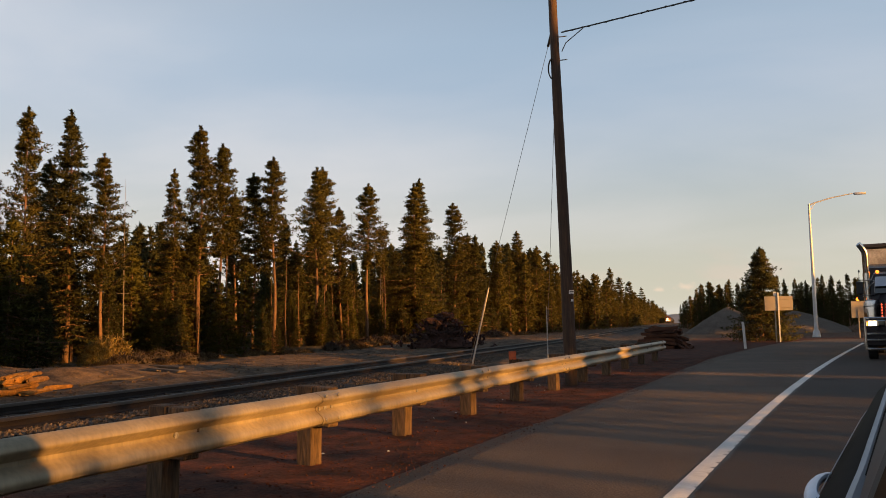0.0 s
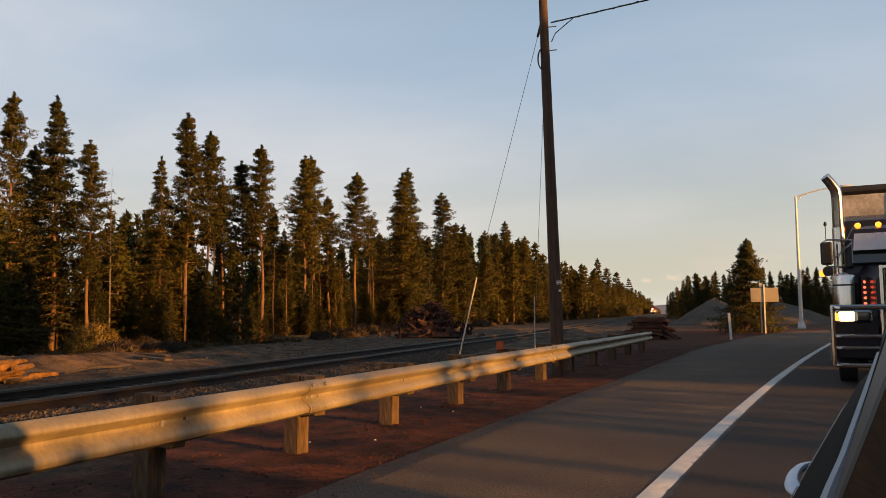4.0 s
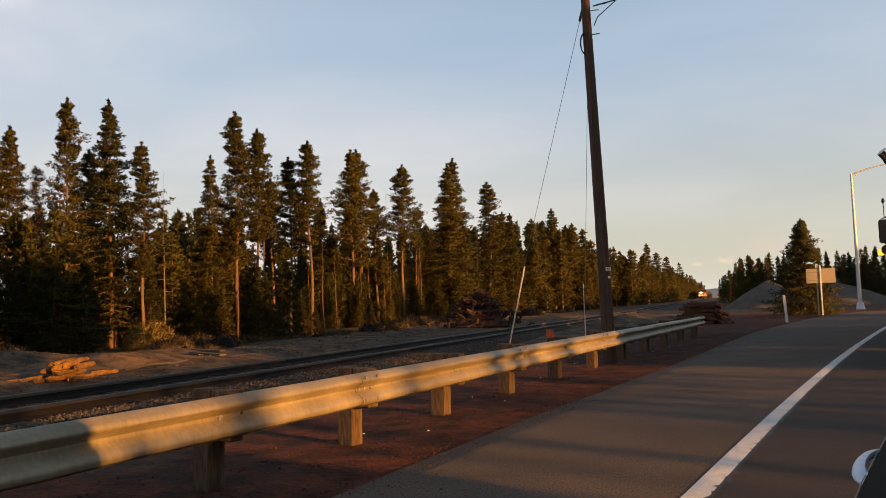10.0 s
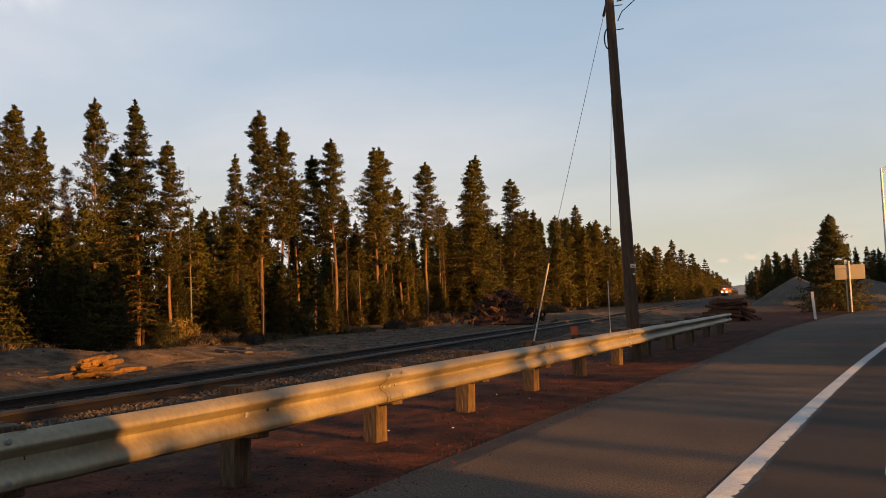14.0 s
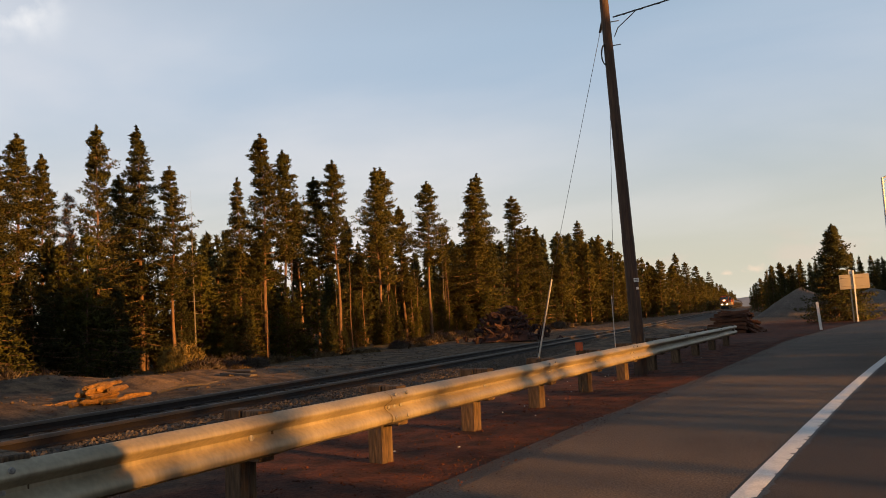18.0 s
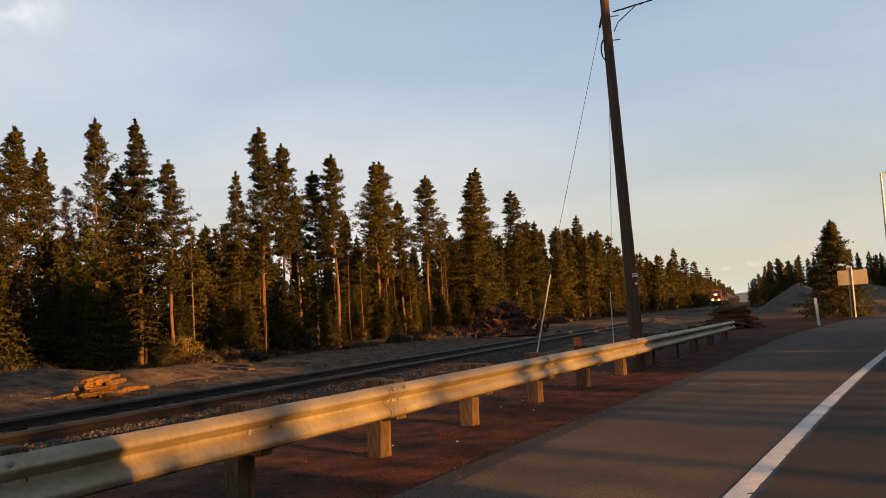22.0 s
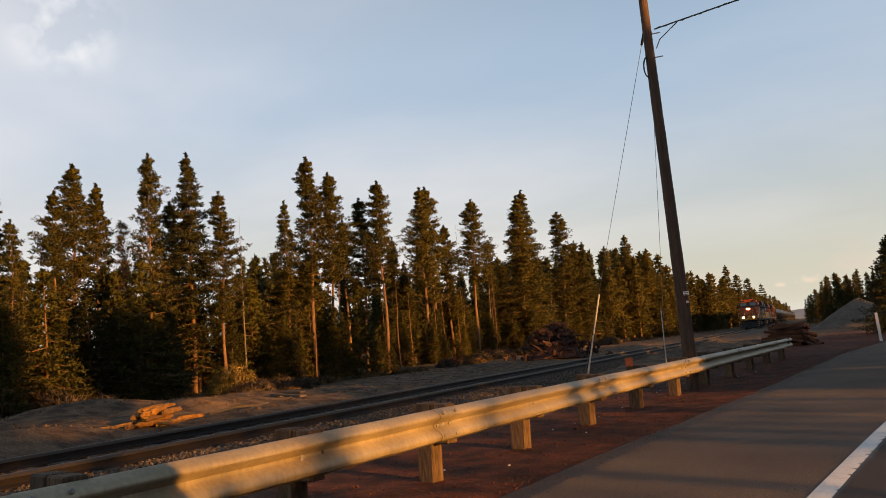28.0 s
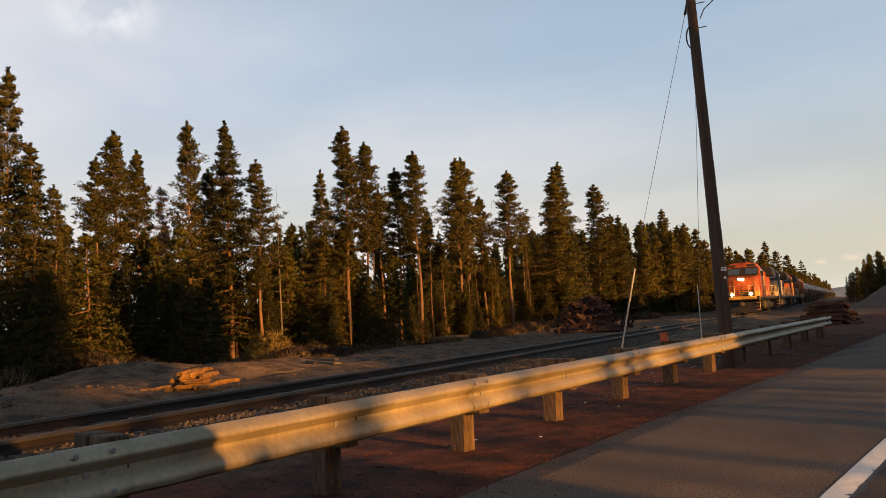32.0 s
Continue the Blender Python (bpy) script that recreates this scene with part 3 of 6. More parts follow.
def build_guardrail():
    rail = thing("guardrail", Matrix(), "galvanised W-beam steel guardrail on weathered wooden posts", "guardrail")
    d = Vector((0.112, 1.0, 0)).normalized()
    out = Vector((d.y, -d.x, 0))
    prof = w_profile()
    y0 = 7.13 - 4.06 * 3                  # splices at every second post

    def at(s):                            # the panels grow longer away from the road's mouth
        y = s + 0.014 * max(0.0, s - 7.13) ** 2
        return Vector((rail_x(y), y, 0))
    last = 26.39
    step = 2.03
    for k in range(8):
        a, b = y0 + 4.06 * k - 0.16, min(last, y0 + 4.06 * (k + 1) + 0.16)
        lift = 0.009 * (k % 2)
        rng = np.random.RandomState(k)
        rings = []
        for i in range(33):
            y = a + (b - a) * i / 32
            p = at(y)
            dz = 0.004 * noise.noise(Vector((y * 0.9, k, 1.0)))
            flare = 0.0
            if k == 7:
                flare = 0.10 * (i / 32) ** 2
            ring = []
            for px, pz in prof:             # knocked and slightly buckled, most along the lower lip
                low = max(0.0, 1 - abs(pz - 0.37) / 0.09)
                dx = 0.004 * noise.noise(Vector((y * 1.6, pz * 6, 3.0 + k))) - 0.016 * low * max(0.0, noise.noise(Vector((y * 2.3, 8.0, k)))) ** 1.2
                ring.append(p + out * (px - 0.025 + lift + dx - flare) + Vector((0, 0, pz + dz + 0.010 * low * noise.noise(Vector((y * 2.9, 2.0, k))))))
            rings.append(ring)
        beam = part("beam", Geo().loft(rings), ZINC, rail, "galvanised steel beam, dull and stained")
        for j, (dy, z) in enumerate(((-0.11, 0.605), (0.11, 0.605), (-0.11, 0.42), (0.11, 0.42), (-0.11, 0.515), (0.11, 0.515))):
            dep = 0.061 if j < 4 else -0.020
            p = at(y0 + 4.06 * k + dy) + out * (dep + lift) + Vector((0, 0, z + (0.03 if dep > 0 and z > .5 else 0)))
            part("bolt", Geo().tube([p - out * 0.008, p + out * 0.008, p + out * 0.012], [0.018, 0.018, 0.008], 8), BOLT, beam)
    # rolled end piece
    e = at(last)
    rings = []
    for i in range(6):
        a = radians(i * 26)
        n = d * math.sin(a) + out * math.cos(a)
        rings.append([e - out * 0.35 + n * (0.18 + px) + Vector((0, 0, pz)) for px, pz in prof])
    part("end_piece", Geo().loft(rings), ZINC, rail, "curled galvanised end piece")
    rng = np.random.RandomState(3)
    for k in range(16):
        y = y0 + step * k
        p = at(y + 0.19 + 0.012 * max(0.0, y - 7.0)) - out * 0.037
        yaw = -math.degrees(math.atan2(d.x, d.y))
        lean = rng.uniform(-1.5, 1.5)
        m = pose(p.x, p.y, 0, lean, rng.uniform(-1, 1), yaw - 9 + rng.uniform(-3, 3))
        part("post", Geo().box((-0.31, 0, 0.15), (0.20, 0.16, 1.10), b=0.012), POST_WOOD, rail, "weathered square wooden post", m=m)
        part("blockout", Geo().box((-0.10, 0, 0.50), (0.20, 0.15, 0.38), b=0.01), POST_WOOD, rail, "wooden spacer block", m=m @ pose(0, 0, rng.uniform(0, 0.02)))
        q = at(y) - out * 0.022 + Vector((0, 0, 0.513))
        part("bolt", Geo().tube([q - out * 0.004, q + out * 0.012, q + out * 0.016], [0.024, 0.024, 0.01], 10), BOLT, rail)


build_guardrail()

# ---- pole with its wires ----
CABLE = material("dark_cable", (0.05, 0.045, 0.04), 0.7, 0.2, scale=20, vary=0.3, bump=0)
GUY_STEEL = material("guy_wire_steel", (0.20, 0.19, 0.18), 0.5, 0.6, scale=20, vary=0.3, bump=0)
STAKE_PAINT = material("dull_stake_paint", (0.42, 0.39, 0.35), 0.7, scale=6, vary=0.3, fine=40, grain=0.15, bump=0.1)
WHITE_PAINT = material("white_paint", (0.72, 0.70, 0.66), 0.6, scale=5, vary=0.2, fine=40, grain=0.1, bump=0.1)
TAG_METAL = material("pale_tag", (0.75, 0.72, 0.66), 0.5, 0.1, scale=30, vary=0.15, bump=0)
ORANGE_FLAG = material("faded_orange_plastic", (0.45, 0.10, 0.03), 0.7, scale=9, vary=0.3, bump=0.1)


def build_pole():
    base = Vector((-2.345, 18.0, -0.3))
    top = Vector((-2.512, 18.0, 8.75))
    pole = thing("utility_pole", pose(*base), "tall weathered brown wooden utility pole leaning slightly", "utility pole")
    rng = np.random.RandomState(1)
    pts, rs = [], []
    for i in range(30):
        f = i / 29
        p = (top - base) * f + Vector((0.006 * math.sin(f * 5), 0.006 * math.cos(f * 4), 0))
        pts.append(p)
        rs.append(0.150 - 0.054 * f + 0.0015 * rng.randn())
    part("shaft", Geo().tube(pts, rs, 16), POLE_WOOD, pole, "cracked brown wooden shaft")
    part("cap", Geo().tube([top - base, top - base + Vector((0, 0, 0.03))], [0.10, 0.06], 12), POLE_WOOD, pole)
    tag = part("tag", Geo().box((0, 0, 0), (0.11, 0.012, 0.08), b=0.003), TAG_METAL, pole, "pale metal number tag", m=pose(0.075, -0.140, 2.30, 0, 0, 14))
    part("tag_lettering", Geo().box((0, -0.009, 0.015), (0.09, 0.003, 0.014)).box((0, -0.009, -0.02), (0.07, 0.003, 0.014)), CABLE, tag, "dark bars of lettering")
    part("tag", Geo().box((0, 0, 0), (0.05, 0.012, 0.05), b=0.003), TAG_METAL, pole, "small pale tag", m=pose(0.085, -0.136, 2.12, 0, 0, 14))
    for z in (8.15, 7.6):
        part("through_bolt", Geo().tube([(-0.15, -0.02, z), (0.13, -0.02, z)], 0.012, 6), BOLT, pole)
    loop = []
    for i in range(40):
        a = i / 39 * 4 * math.pi
        loop.append(Vector((-0.20 + 0.10 * math.cos(a), -0.08 + 0.02 * math.sin(a * .5), 7.40 + 0.24 * math.sin(a))))
    part("cable_coil", Geo().tube(loop, 0.014, 6), CABLE, pole, "coil of spare black cable")
    a = base + Vector((-0.12, 0.0, 8.40))
    # guy wire down to an anchor in the dirt behind
    for k, (foot, start) in enumerate(((Vector((-6.7, 25.8, 0.0)), Vector((-0.17, 0, 8.45))), (Vector((-3.05, 18.9, 0.0)), Vector((-0.17, 0, 7.0))))):
        s = base + start
        foot.z = ground_z(foot.x, foot.y)
        guy = thing("guy_wire", pose(*foot), "thin steel guy wire running from the pole to the ground", "wire", "guy wires of the pole")
        part("strand", Geo().tube([Vector(), s - foot], 0.006 if k == 0 else 0.005, 5), GUY_STEEL, guy)
        if k == 0:
            part("insulator", Geo().tube([(s - foot) * 0.955, (s - foot) * 0.985], 0.03, 8), CABLE, guy)
    s = s0 = base + Vector((0.02, -0.1, 8.22))
    far = s0 + Vector((2.75, -1.1, 0))
    pts = []
    for i in range(25):
        f = i / 24
        p = s.lerp(s + (far - s) * 9.0, f)
        p.z = s.z + 0.2 * f - 0.9 * f * (1 - f)
        pts.append(p - s)
    wire = thing("service_cable", pose(*s), "black twisted service cable slung from the pole over the road", "cable")
    part("cable", Geo().tube(pts, 0.016, 6), CABLE, wire)
    spiral = [p + 0.022 * Vector((math.cos(i * 2.2), 0, math.sin(i * 2.2))) for i, p in enumerate(Geo_subdiv(pts, 8))]
    part("messenger", Geo().tube(spiral, 0.008, 4), CABLE, wire)
    part("drop_loop", Geo().tube([pts[0] + Vector((0, 0, -0.45)), pts[0] + Vector((0.10, -.06, -0.28)), pts[1] * 0.5 + Vector((0, 0, -0.02))], 0.012, 5), CABLE, wire)


def Geo_subdiv(pts, n):
    return [pts[i].lerp(pts[i + 1], k / n) for i in range(len(pts) - 1) for k in range(n)]


build_pole()


def build_stakes():
    st = thing("marker_stake", pose(-3.26, 12.14, 0.0), "tall thin white marker stake leaning over beside the rail", "marker stake")
    part("rod", Geo().tube([(0.097, 0, 0.40), (0.452, 0.0, 1.862)], [0.014, 0.012], 8), STAKE_PAINT, st)
    st = thing("marker_stake", pose(-2.59, 16.35, 0), "thin pale upright marker rod behind the rail", "marker stake")
    part("rod", Geo().tube([(0, 0, 0.42), (0.0, 0, 1.66)], [0.013, 0.011], 6), STAKE_PAINT, st)
    fl = thing("marker_flag", pose(-2.84, 14.0, 0), "small faded orange marker plate on a short peg", "marker")
    part("peg", Geo().tube([(0, 0, -0.1), (0, 0, 0.7)], 0.012, 6), POST_WOOD, fl)
    part("plate", Geo().box((0, 0, 0.76), (0.13, 0.012, 0.15), b=0.01), ORANGE_FLAG, fl)
    mk = thing("delineator_post", pose(3.2, 45, rise(45) - 0.05), "slim white plastic delineator post at the road edge", "delineator post")
    part("blade", Geo().box((0, 0, 0.7), (0.13, 0.03, 1.42), b=0.01), WHITE_PAINT, mk, m=pose(0, 0, 0, 0, -3, 0))


build_stakes()

SIGN_BACK = material("bare_sign_metal", (0.38, 0.325, 0.24), 0.6, 0.2, scale=2, vary=0.15, fine=20, grain=0.08, bump=0.05)
LAMP_STEEL = material("pale_lamp_steel", (0.62, 0.62, 0.62), 0.5, 0.3, scale=2, vary=0.15, fine=20, grain=0.08, bump=0.05)


def build_signs():
    s = thing("road_sign", pose(6.45, 60, rise(60) - 0.1), "back of a wide rectangular road sign on two thin posts", "road sign")
    part("panel", Geo().box((0.1, 0, 2.72), (1.80, 0.03, 0.98), b=0.01), SIGN_BACK, s, "bare unpainted back of the panel")
    part("post", Geo().box((0.08, -0.05, 1.72), (0.09, 0.06, 3.5), b=0.01), WHITE_PAINT, s, "pale post in front of the panel")
    part("post", Geo().box((-0.14, 0.06, 1.75), (0.09, 0.06, 3.55), b=0.01), SIGN_BACK, s)
    part("top_plate", Geo().box((-0.10, 0.02, 3.38), (0.2, 0.02, 0.28), b=0.01), WHITE_PAINT, s)
    for z in (2.45, 3.0):
        part("brace", Geo().box((0.1, -0.03, z), (1.5, 0.03, 0.05), b=0.005), SIGN_BACK, s)
    s = thing("road_sign", pose(13.6, 71, rise(71) - 0.1), "small square sign board seen from behind on one post", "road sign")
    part("panel", Geo().box((0, 0, 2.3), (1.0, 0.03, 1.3), b=0.01), SIGN_BACK, s)
    part("post", Geo().box((0, -0.05, 1.1), (0.09, 0.06, 2.3), b=0.01), SIGN_BACK, s)
    lamp = thing("street_lamp", pose(11.2, 76, rise(76) - 0.05), "tall pale steel street lamp with a long curved arm", "street lamp")
    part("base", Geo().tube([(0, 0, 0), (0, 0, 0.12), (0, 0, 0.5), (0, 0, 0.62)], [0.34, 0.34, 0.26, 0.18], 12), LAMP_STEEL, lamp)
    part("mast", Geo().tube([(0, 0, 0.5), (0, 0, 6), (0, 0, 11.55)], [0.17, 0.13, 0.09], 12), LAMP_STEEL, lamp)
    part("arm", Geo().tube([(0.0, 0, 11.45), (0.4, 0, 11.62), (1.8, 0, 12.0), (3.3, 0, 12.25), (4.0, 0, 12.28)], [0.07, 0.065, 0.055, 0.045, 0.04], 8), LAMP_STEEL, lamp)
    part("arm_brace", Geo().tube([(0.08, 0, 11.0), (0.5, 0, 11.62)], 0.03, 6), LAMP_STEEL, lamp)
    g = Geo().loft([[(3.6 + x, y * w, 12.22 + z) for y, z in ((-.16, 0), (-.12, .12), (.12, .12), (.16, 0), (.1, -.07), (-.1, -.07))] for x, w in ((0, .4), (.15, .9), (.6, 1), (.95, .5))])
    part("lamp_head", g, LAMP_STEEL, lamp, "grey cobra-head lamp housing")


build_signs()


# ---- trees ----
def puffs(rng, centres, radii, ways, length, width, blades):
    """Cushions of needles round the twig ends: triangles that stand out from each centre, and their soft outward normals."""
    n = len(centres) * blades
    c, r, way = np.repeat(centres, blades, 0), np.repeat(radii, blades), np.repeat(ways, blades, 0)
    d = rng.randn(n, 3)
    d /= np.linalg.norm(d, axis=1)[:, None]
    root = c + d * (r * 0.75 * rng.rand(n) ** 0.45)[:, None] * np.array([1.0, 1.0, 0.62])
    d = d * 0.45 + way * 0.8 + rng.randn(n, 3) * 0.42
    d /= np.linalg.norm(d, axis=1)[:, None]
    side = np.cross(d, rng.randn(n, 3))
    side /= np.linalg.norm(side, axis=1)[:, None] + 1e-9
    L = (length * (0.6 + 0.8 * rng.rand(n)))[:, None]
    w = (width * (0.7 + 0.6 * rng.rand(n)))[:, None]
    v = np.stack([root - side * w, root + side * w, root + d * L], 1)
    out = root + d * L * 0.5 - c
    out /= np.linalg.norm(out, axis=1)[:, None] + 1e-9
    out = out * 0.6 + way * 0.75 + rng.randn(n, 3) * 0.18
    out /= np.linalg.norm(out, axis=1)[:, None] + 1e-9
    flat = np.cross(v[:, 1] - v[:, 0], v[:, 2] - v[:, 0])
    turn = (flat * out).sum(1) < 0
    v[turn] = v[turn][:, [1, 0, 2]]
    return v.reshape(-1, 3), np.repeat(out, 3, 0)


def quick_mesh(name, v, sides, mat, normals=None):
    me = bpy.data.meshes.new(name)
    n = len(v) // sides
    me.vertices.add(len(v))
    me.vertices.foreach_set("co", v.astype(np.float32).ravel())
    me.loops.add(len(v))
    me.loops.foreach_set("vertex_index", np.arange(len(v), dtype=np.int32))
    me.polygons.add(n)
    me.polygons.foreach_set("loop_start", np.arange(0, len(v), sides, dtype=np.int32))
    me.update(calc_edges=True)
    me.materials.append(mat)
    if normals is not None:
        me.polygons.foreach_set("use_smooth", np.ones(n, bool))
        me.normals_split_custom_set(normals.astype(np.float32).tolist())
    return me


def conifer(seed, H, start, width, nb, form, mat, bark, label, blades=22, length=0.15, wide=0.02, fill=1.0, lean=0.0):
    """A conifer of height H: trunk with limbs, and a crown of needle cushions from start * H upwards. form: pine, fir or dead."""
    rng = np.random.RandomState(seed)
    ob = thing("conifer_tree", Matrix(), label, "tree", "forest trees")
    r0 = 0.0068 * H + 0.022
    bend = lambda z: np.array([lean * z + 0.06 * math.sin(z * 0.7 + seed), 0.06 * math.cos(z * 0.5 + seed), z])
    trunk = Geo().tube([bend(H * i / 9) - np.array([0, 0, 0.3 if i == 0 else 0]) for i in range(10)], [r0 * (1 - 0.93 * i / 9) for i in range(10)], 7)
    C, R, D = [], [], []
    phase = rng.rand(3) * 6
    whorls = max(4, nb // 6)
    reach = rng.uniform(0.62, 1.22, whorls + 2).tolist()     # some tiers stand out, others stay short
    for b in range(nb):
        # boughs stand in whorls, with air between
        u = ((b // 6) + 0.5 + rng.randn() * 0.11) / whorls
        u = min(max(u, 0.0), 1.0) ** 0.95
        z = H * (start + (0.975 - start) * u)
        a = b * 2.399 + rng.randn() * 0.6
        if form == "fir":
            L = width * (1 - u) ** 0.85 * (0.35 + 0.65 * reach[b // 6]) * (0.7 + 0.6 * rng.rand()) + 0.08
            droop, sweep = -0.38, 0.24
        elif form == "dead":
            L = width * (1 - u) ** 0.6 * rng.rand() + 0.1
            droop, sweep = -0.1, 0.1
        else:
            lump = 0.78 + 0.34 * math.sin(u * 13 + phase[0] + 1.5 * math.sin(a + phase[1]))
            L = width * min(1.0, 0.55 + 1.9 * u) * (1 - u) ** 0.72 * lump * reach[b // 6] * (0.65 + 0.7 * rng.rand()) + 0.13
            droop, sweep = -0.12, 0.46
        if rng.rand() < (0.10 if form == "fir" else 0.14):
            continue
        o = bend(z)
        ca, sa = math.cos(a), math.sin(a)
        at = lambda s: o + np.array([ca * L * s, sa * L * s, L * (droop * s + sweep * s * s)])
        if L > 0.5:
            trunk.tube([at(0), at(0.55), at(1.0)], [0.012 + 0.012 * L, 0.008 + 0.007 * L, 0.004], 3, caps=False)
        if form == "dead":
            if rng.rand() < 0.5:
                q = at(0.6)
                trunk.tube([q, q + rng.randn(3) * 0.25 * L], [0.008, 0.004], 3, caps=False)
            if mat is None:
                continue
        # cushions at the ends and sides of the bough
        spots = [(0.30, 0.0), (0.52, 0.14), (0.56, -0.14), (0.78, 0.22), (0.78, -0.22), (1.0, 0.0)] if form == "pine" else [(0.22, 0.0), (0.45, 0.2), (0.45, -0.2), (0.68, 0.16), (0.70, -0.16), (0.88, 0.08), (1.0, 0.0)]
        for si, off in spots:
            if rng.rand() < 0.10 or (L < 0.40 and si < 0.5) or (L < 0.7 and si < 0.25):
                continue
            off = (off + rng.randn() * 0.06) * L
            C.append(at(si * rng.uniform(0.88, 1.05)) + np.array([-sa * off, ca * off, rng.randn() * 0.04]))
            R.append((0.10 + 0.13 * min(1.0, L / 1.1)) * rng.uniform(0.8, 1.3) * fill)
            D.append(np.array([ca * 0.42 - sa * off * 0.4, sa * 0.42 + ca * off * 0.4, 0.42 if form == "pine" else 0.10]))
    part("trunk", trunk, bark, ob, sharp=60)
    if C and mat is not None:
        for q in range(9):                  # the leader at the very top
            C.append(bend(H * (0.93 + 0.065 * q / 8)))
            R.append(0.12 - 0.009 * q)
            D.append(np.array([0.0, 0.0, 0.7]))
        v, normals = puffs(rng, np.array(C), np.array(R), np.array(D), length, wide, blades)
        part("crown", quick_mesh("crown", v, 3, mat, normals), None, ob)
    return ob


T_P = "lodgepole pine with a bare reddish trunk and ragged olive crown"
T_F = "full dense conifer with boughs almost to the ground"
T_Y = "young bushy pine lit golden green at the forest edge"
PINES = [(conifer(11 + i, 14.0, s, w, n, "pine", NEEDLES, BARK, T_P, 26, 0.13, 0.038, 1.4, le), 14.0)
         for i, (s, w, n, le) in enumerate(((0.33, 1.85, 144, 0.0), (0.43, 1.75, 126, 0.012), (0.28, 2.0, 156, -0.008), (0.45, 1.7, 120, 0.02)))]
FIRS = [(conifer(31 + i, 13.0, s, w, n, f, mt, BARK, T_F, 18, 0.13, 0.040, 1.45), 13.0)
        for i, (s, w, n, f, mt) in enumerate(((0.14, 1.75, 180, "pine", NEEDLES), (0.10, 1.8, 198, "fir", NEEDLES_DARK), (0.22, 1.6, 162, "pine", NEEDLES), (0.08, 1.9, 204, "fir", NEEDLES)))]
YOUNG = [(conifer(51 + i, 5.0, 0.06, w, n, "fir", mt, BARK, T_Y, 11, 0.12, 0.034, 1.15), 5.0)
         for i, (w, n, mt) in enumerate(((1.25, 110, NEEDLES_YOUNG), (1.05, 100, NEEDLES_YOUNG), (1.35, 110, NEEDLES_DARK)))]
SNAGS = [(conifer(71 + i, 11.0, 0.25, 0.9, 60, "dead", None, BARK_GREY, "dead grey pine snag with bare twigs"), 11.0) for i in range(2)]
STEMS = [(conifer(61 + i, 10.0, 0.2, 0.7, 66, "dead", None, BARK, "slender bare reddish pine stem with dead twigs"), 10.0) for i in range(2)]
RUSTY = [(conifer(75, 9.5, 0.35, 1.1, 110, "pine", NEEDLES_DEAD, BARK_GREY, "dead pine with faded russet needles", 9, 0.17, 0.018, 1.2), 9.5)]
SOLITARY = [(conifer(91, 6.8, 0.03, 2.25, 270, "fir", NEEDLES_DARK, BARK, "broad dark bushy conifer standing alone beside the road sign", 14, 0.13, 0.045, 1.5), 6.8)]
FAR = [(conifer(81 + i, 12.0, s, w, n, f, mt, BARK, "conifer deep in the forest along the line", 9, 0.22, 0.062, 1.7), 12.0)
       for i, (s, w, n, f, mt) in enumerate(((0.15, 1.7, 96, "pine", NEEDLES), (0.25, 1.8, 90, "pine", NEEDLES), (0.12, 1.9, 90, "fir", NEEDLES_DARK)))]
KINDS = {"p": PINES, "f": FIRS, "y": YOUNG, "s": SNAGS, "t": STEMS, "d": RUSTY, "w": FAR, "b": SOLITARY}
USED = set()
TREE_RNG = np.random.RandomState(7)


def plant(kind, x, y, height, pick=None, slim=1.0):
    """Sets a tree of that kind and height; the first of each kind is the original itself."""
    tops = KINDS[kind]
    k = TREE_RNG.randint(len(tops)) if pick is None else pick
    src, h = tops[k]
    s = height / h
    fat = s * slim * TREE_RNG.uniform(0.88, 1.12) if kind in "pfw" else s * slim
    m = pose(x, y, ground_z(x, y), 0, 0, TREE_RNG.uniform(0, 360)) @ Matrix.Diagonal((fat, fat, s, 1))
    if (kind, k) not in USED:
        USED.add((kind, k))
        src.matrix_basis = m
        return src
    return copy_thing(src, m @ Matrix.Diagonal((1 / src.scale.x, 1 / src.scale.y, 1 / src.scale.z, 1)))


NEAR_TREES = [
    ("f", -27, 19.1, 11.4), ("f", -25, 18.6, 8.2), ("f", -24, 18.7, 6.6), ("p", -33, 28, 10.3), ("p", -34, 30.1, 12.2), ("p", -34, 31.6, 11.4),
    ("y", -25, 20.8, 5.1), ("d", -33, 32.3, 9.3), ("f", -30, 31.3, 12.3), ("f", -31, 35.4, 13.3), ("p", -34, 37.2, 11.2), ("y", -27, 27.4, 6.1),
    ("y", -23.5, 17.9, 3.5), ("y", -28, 25.4, 4.6), ("p", -29, 35.6, 10.8), ("s", -29, 37.3, 9.7), ("y", -30, 39.4, 6.1)]
MID_TREES = [
    ("f", -29, 41.8, 11.1), ("p", -28, 43, 14), ("p", -27.5, 44.5, 13.1), ("p", -31, 52.2, 11.4), ("p", -28, 49.6, 12.3), ("p", -26, 48.8, 13.1),
    ("f", -31, 60.1, 10.7), ("f", -31, 62, 8.9), ("y", -25, 43.3, 5.3), ("y", -24, 45.4, 1.6), ("p", -28, 59.5, 14.5), ("p", -28, 61.4, 14.9),
    ("p", -29, 66.7, 12.3), ("s", -29, 69.3, 12.6), ("p", -27, 67.7, 14.5), ("s", -28, 74.2, 13.5), ("f", -28, 75, 11.3), ("f", -30, 84, 9.9)]
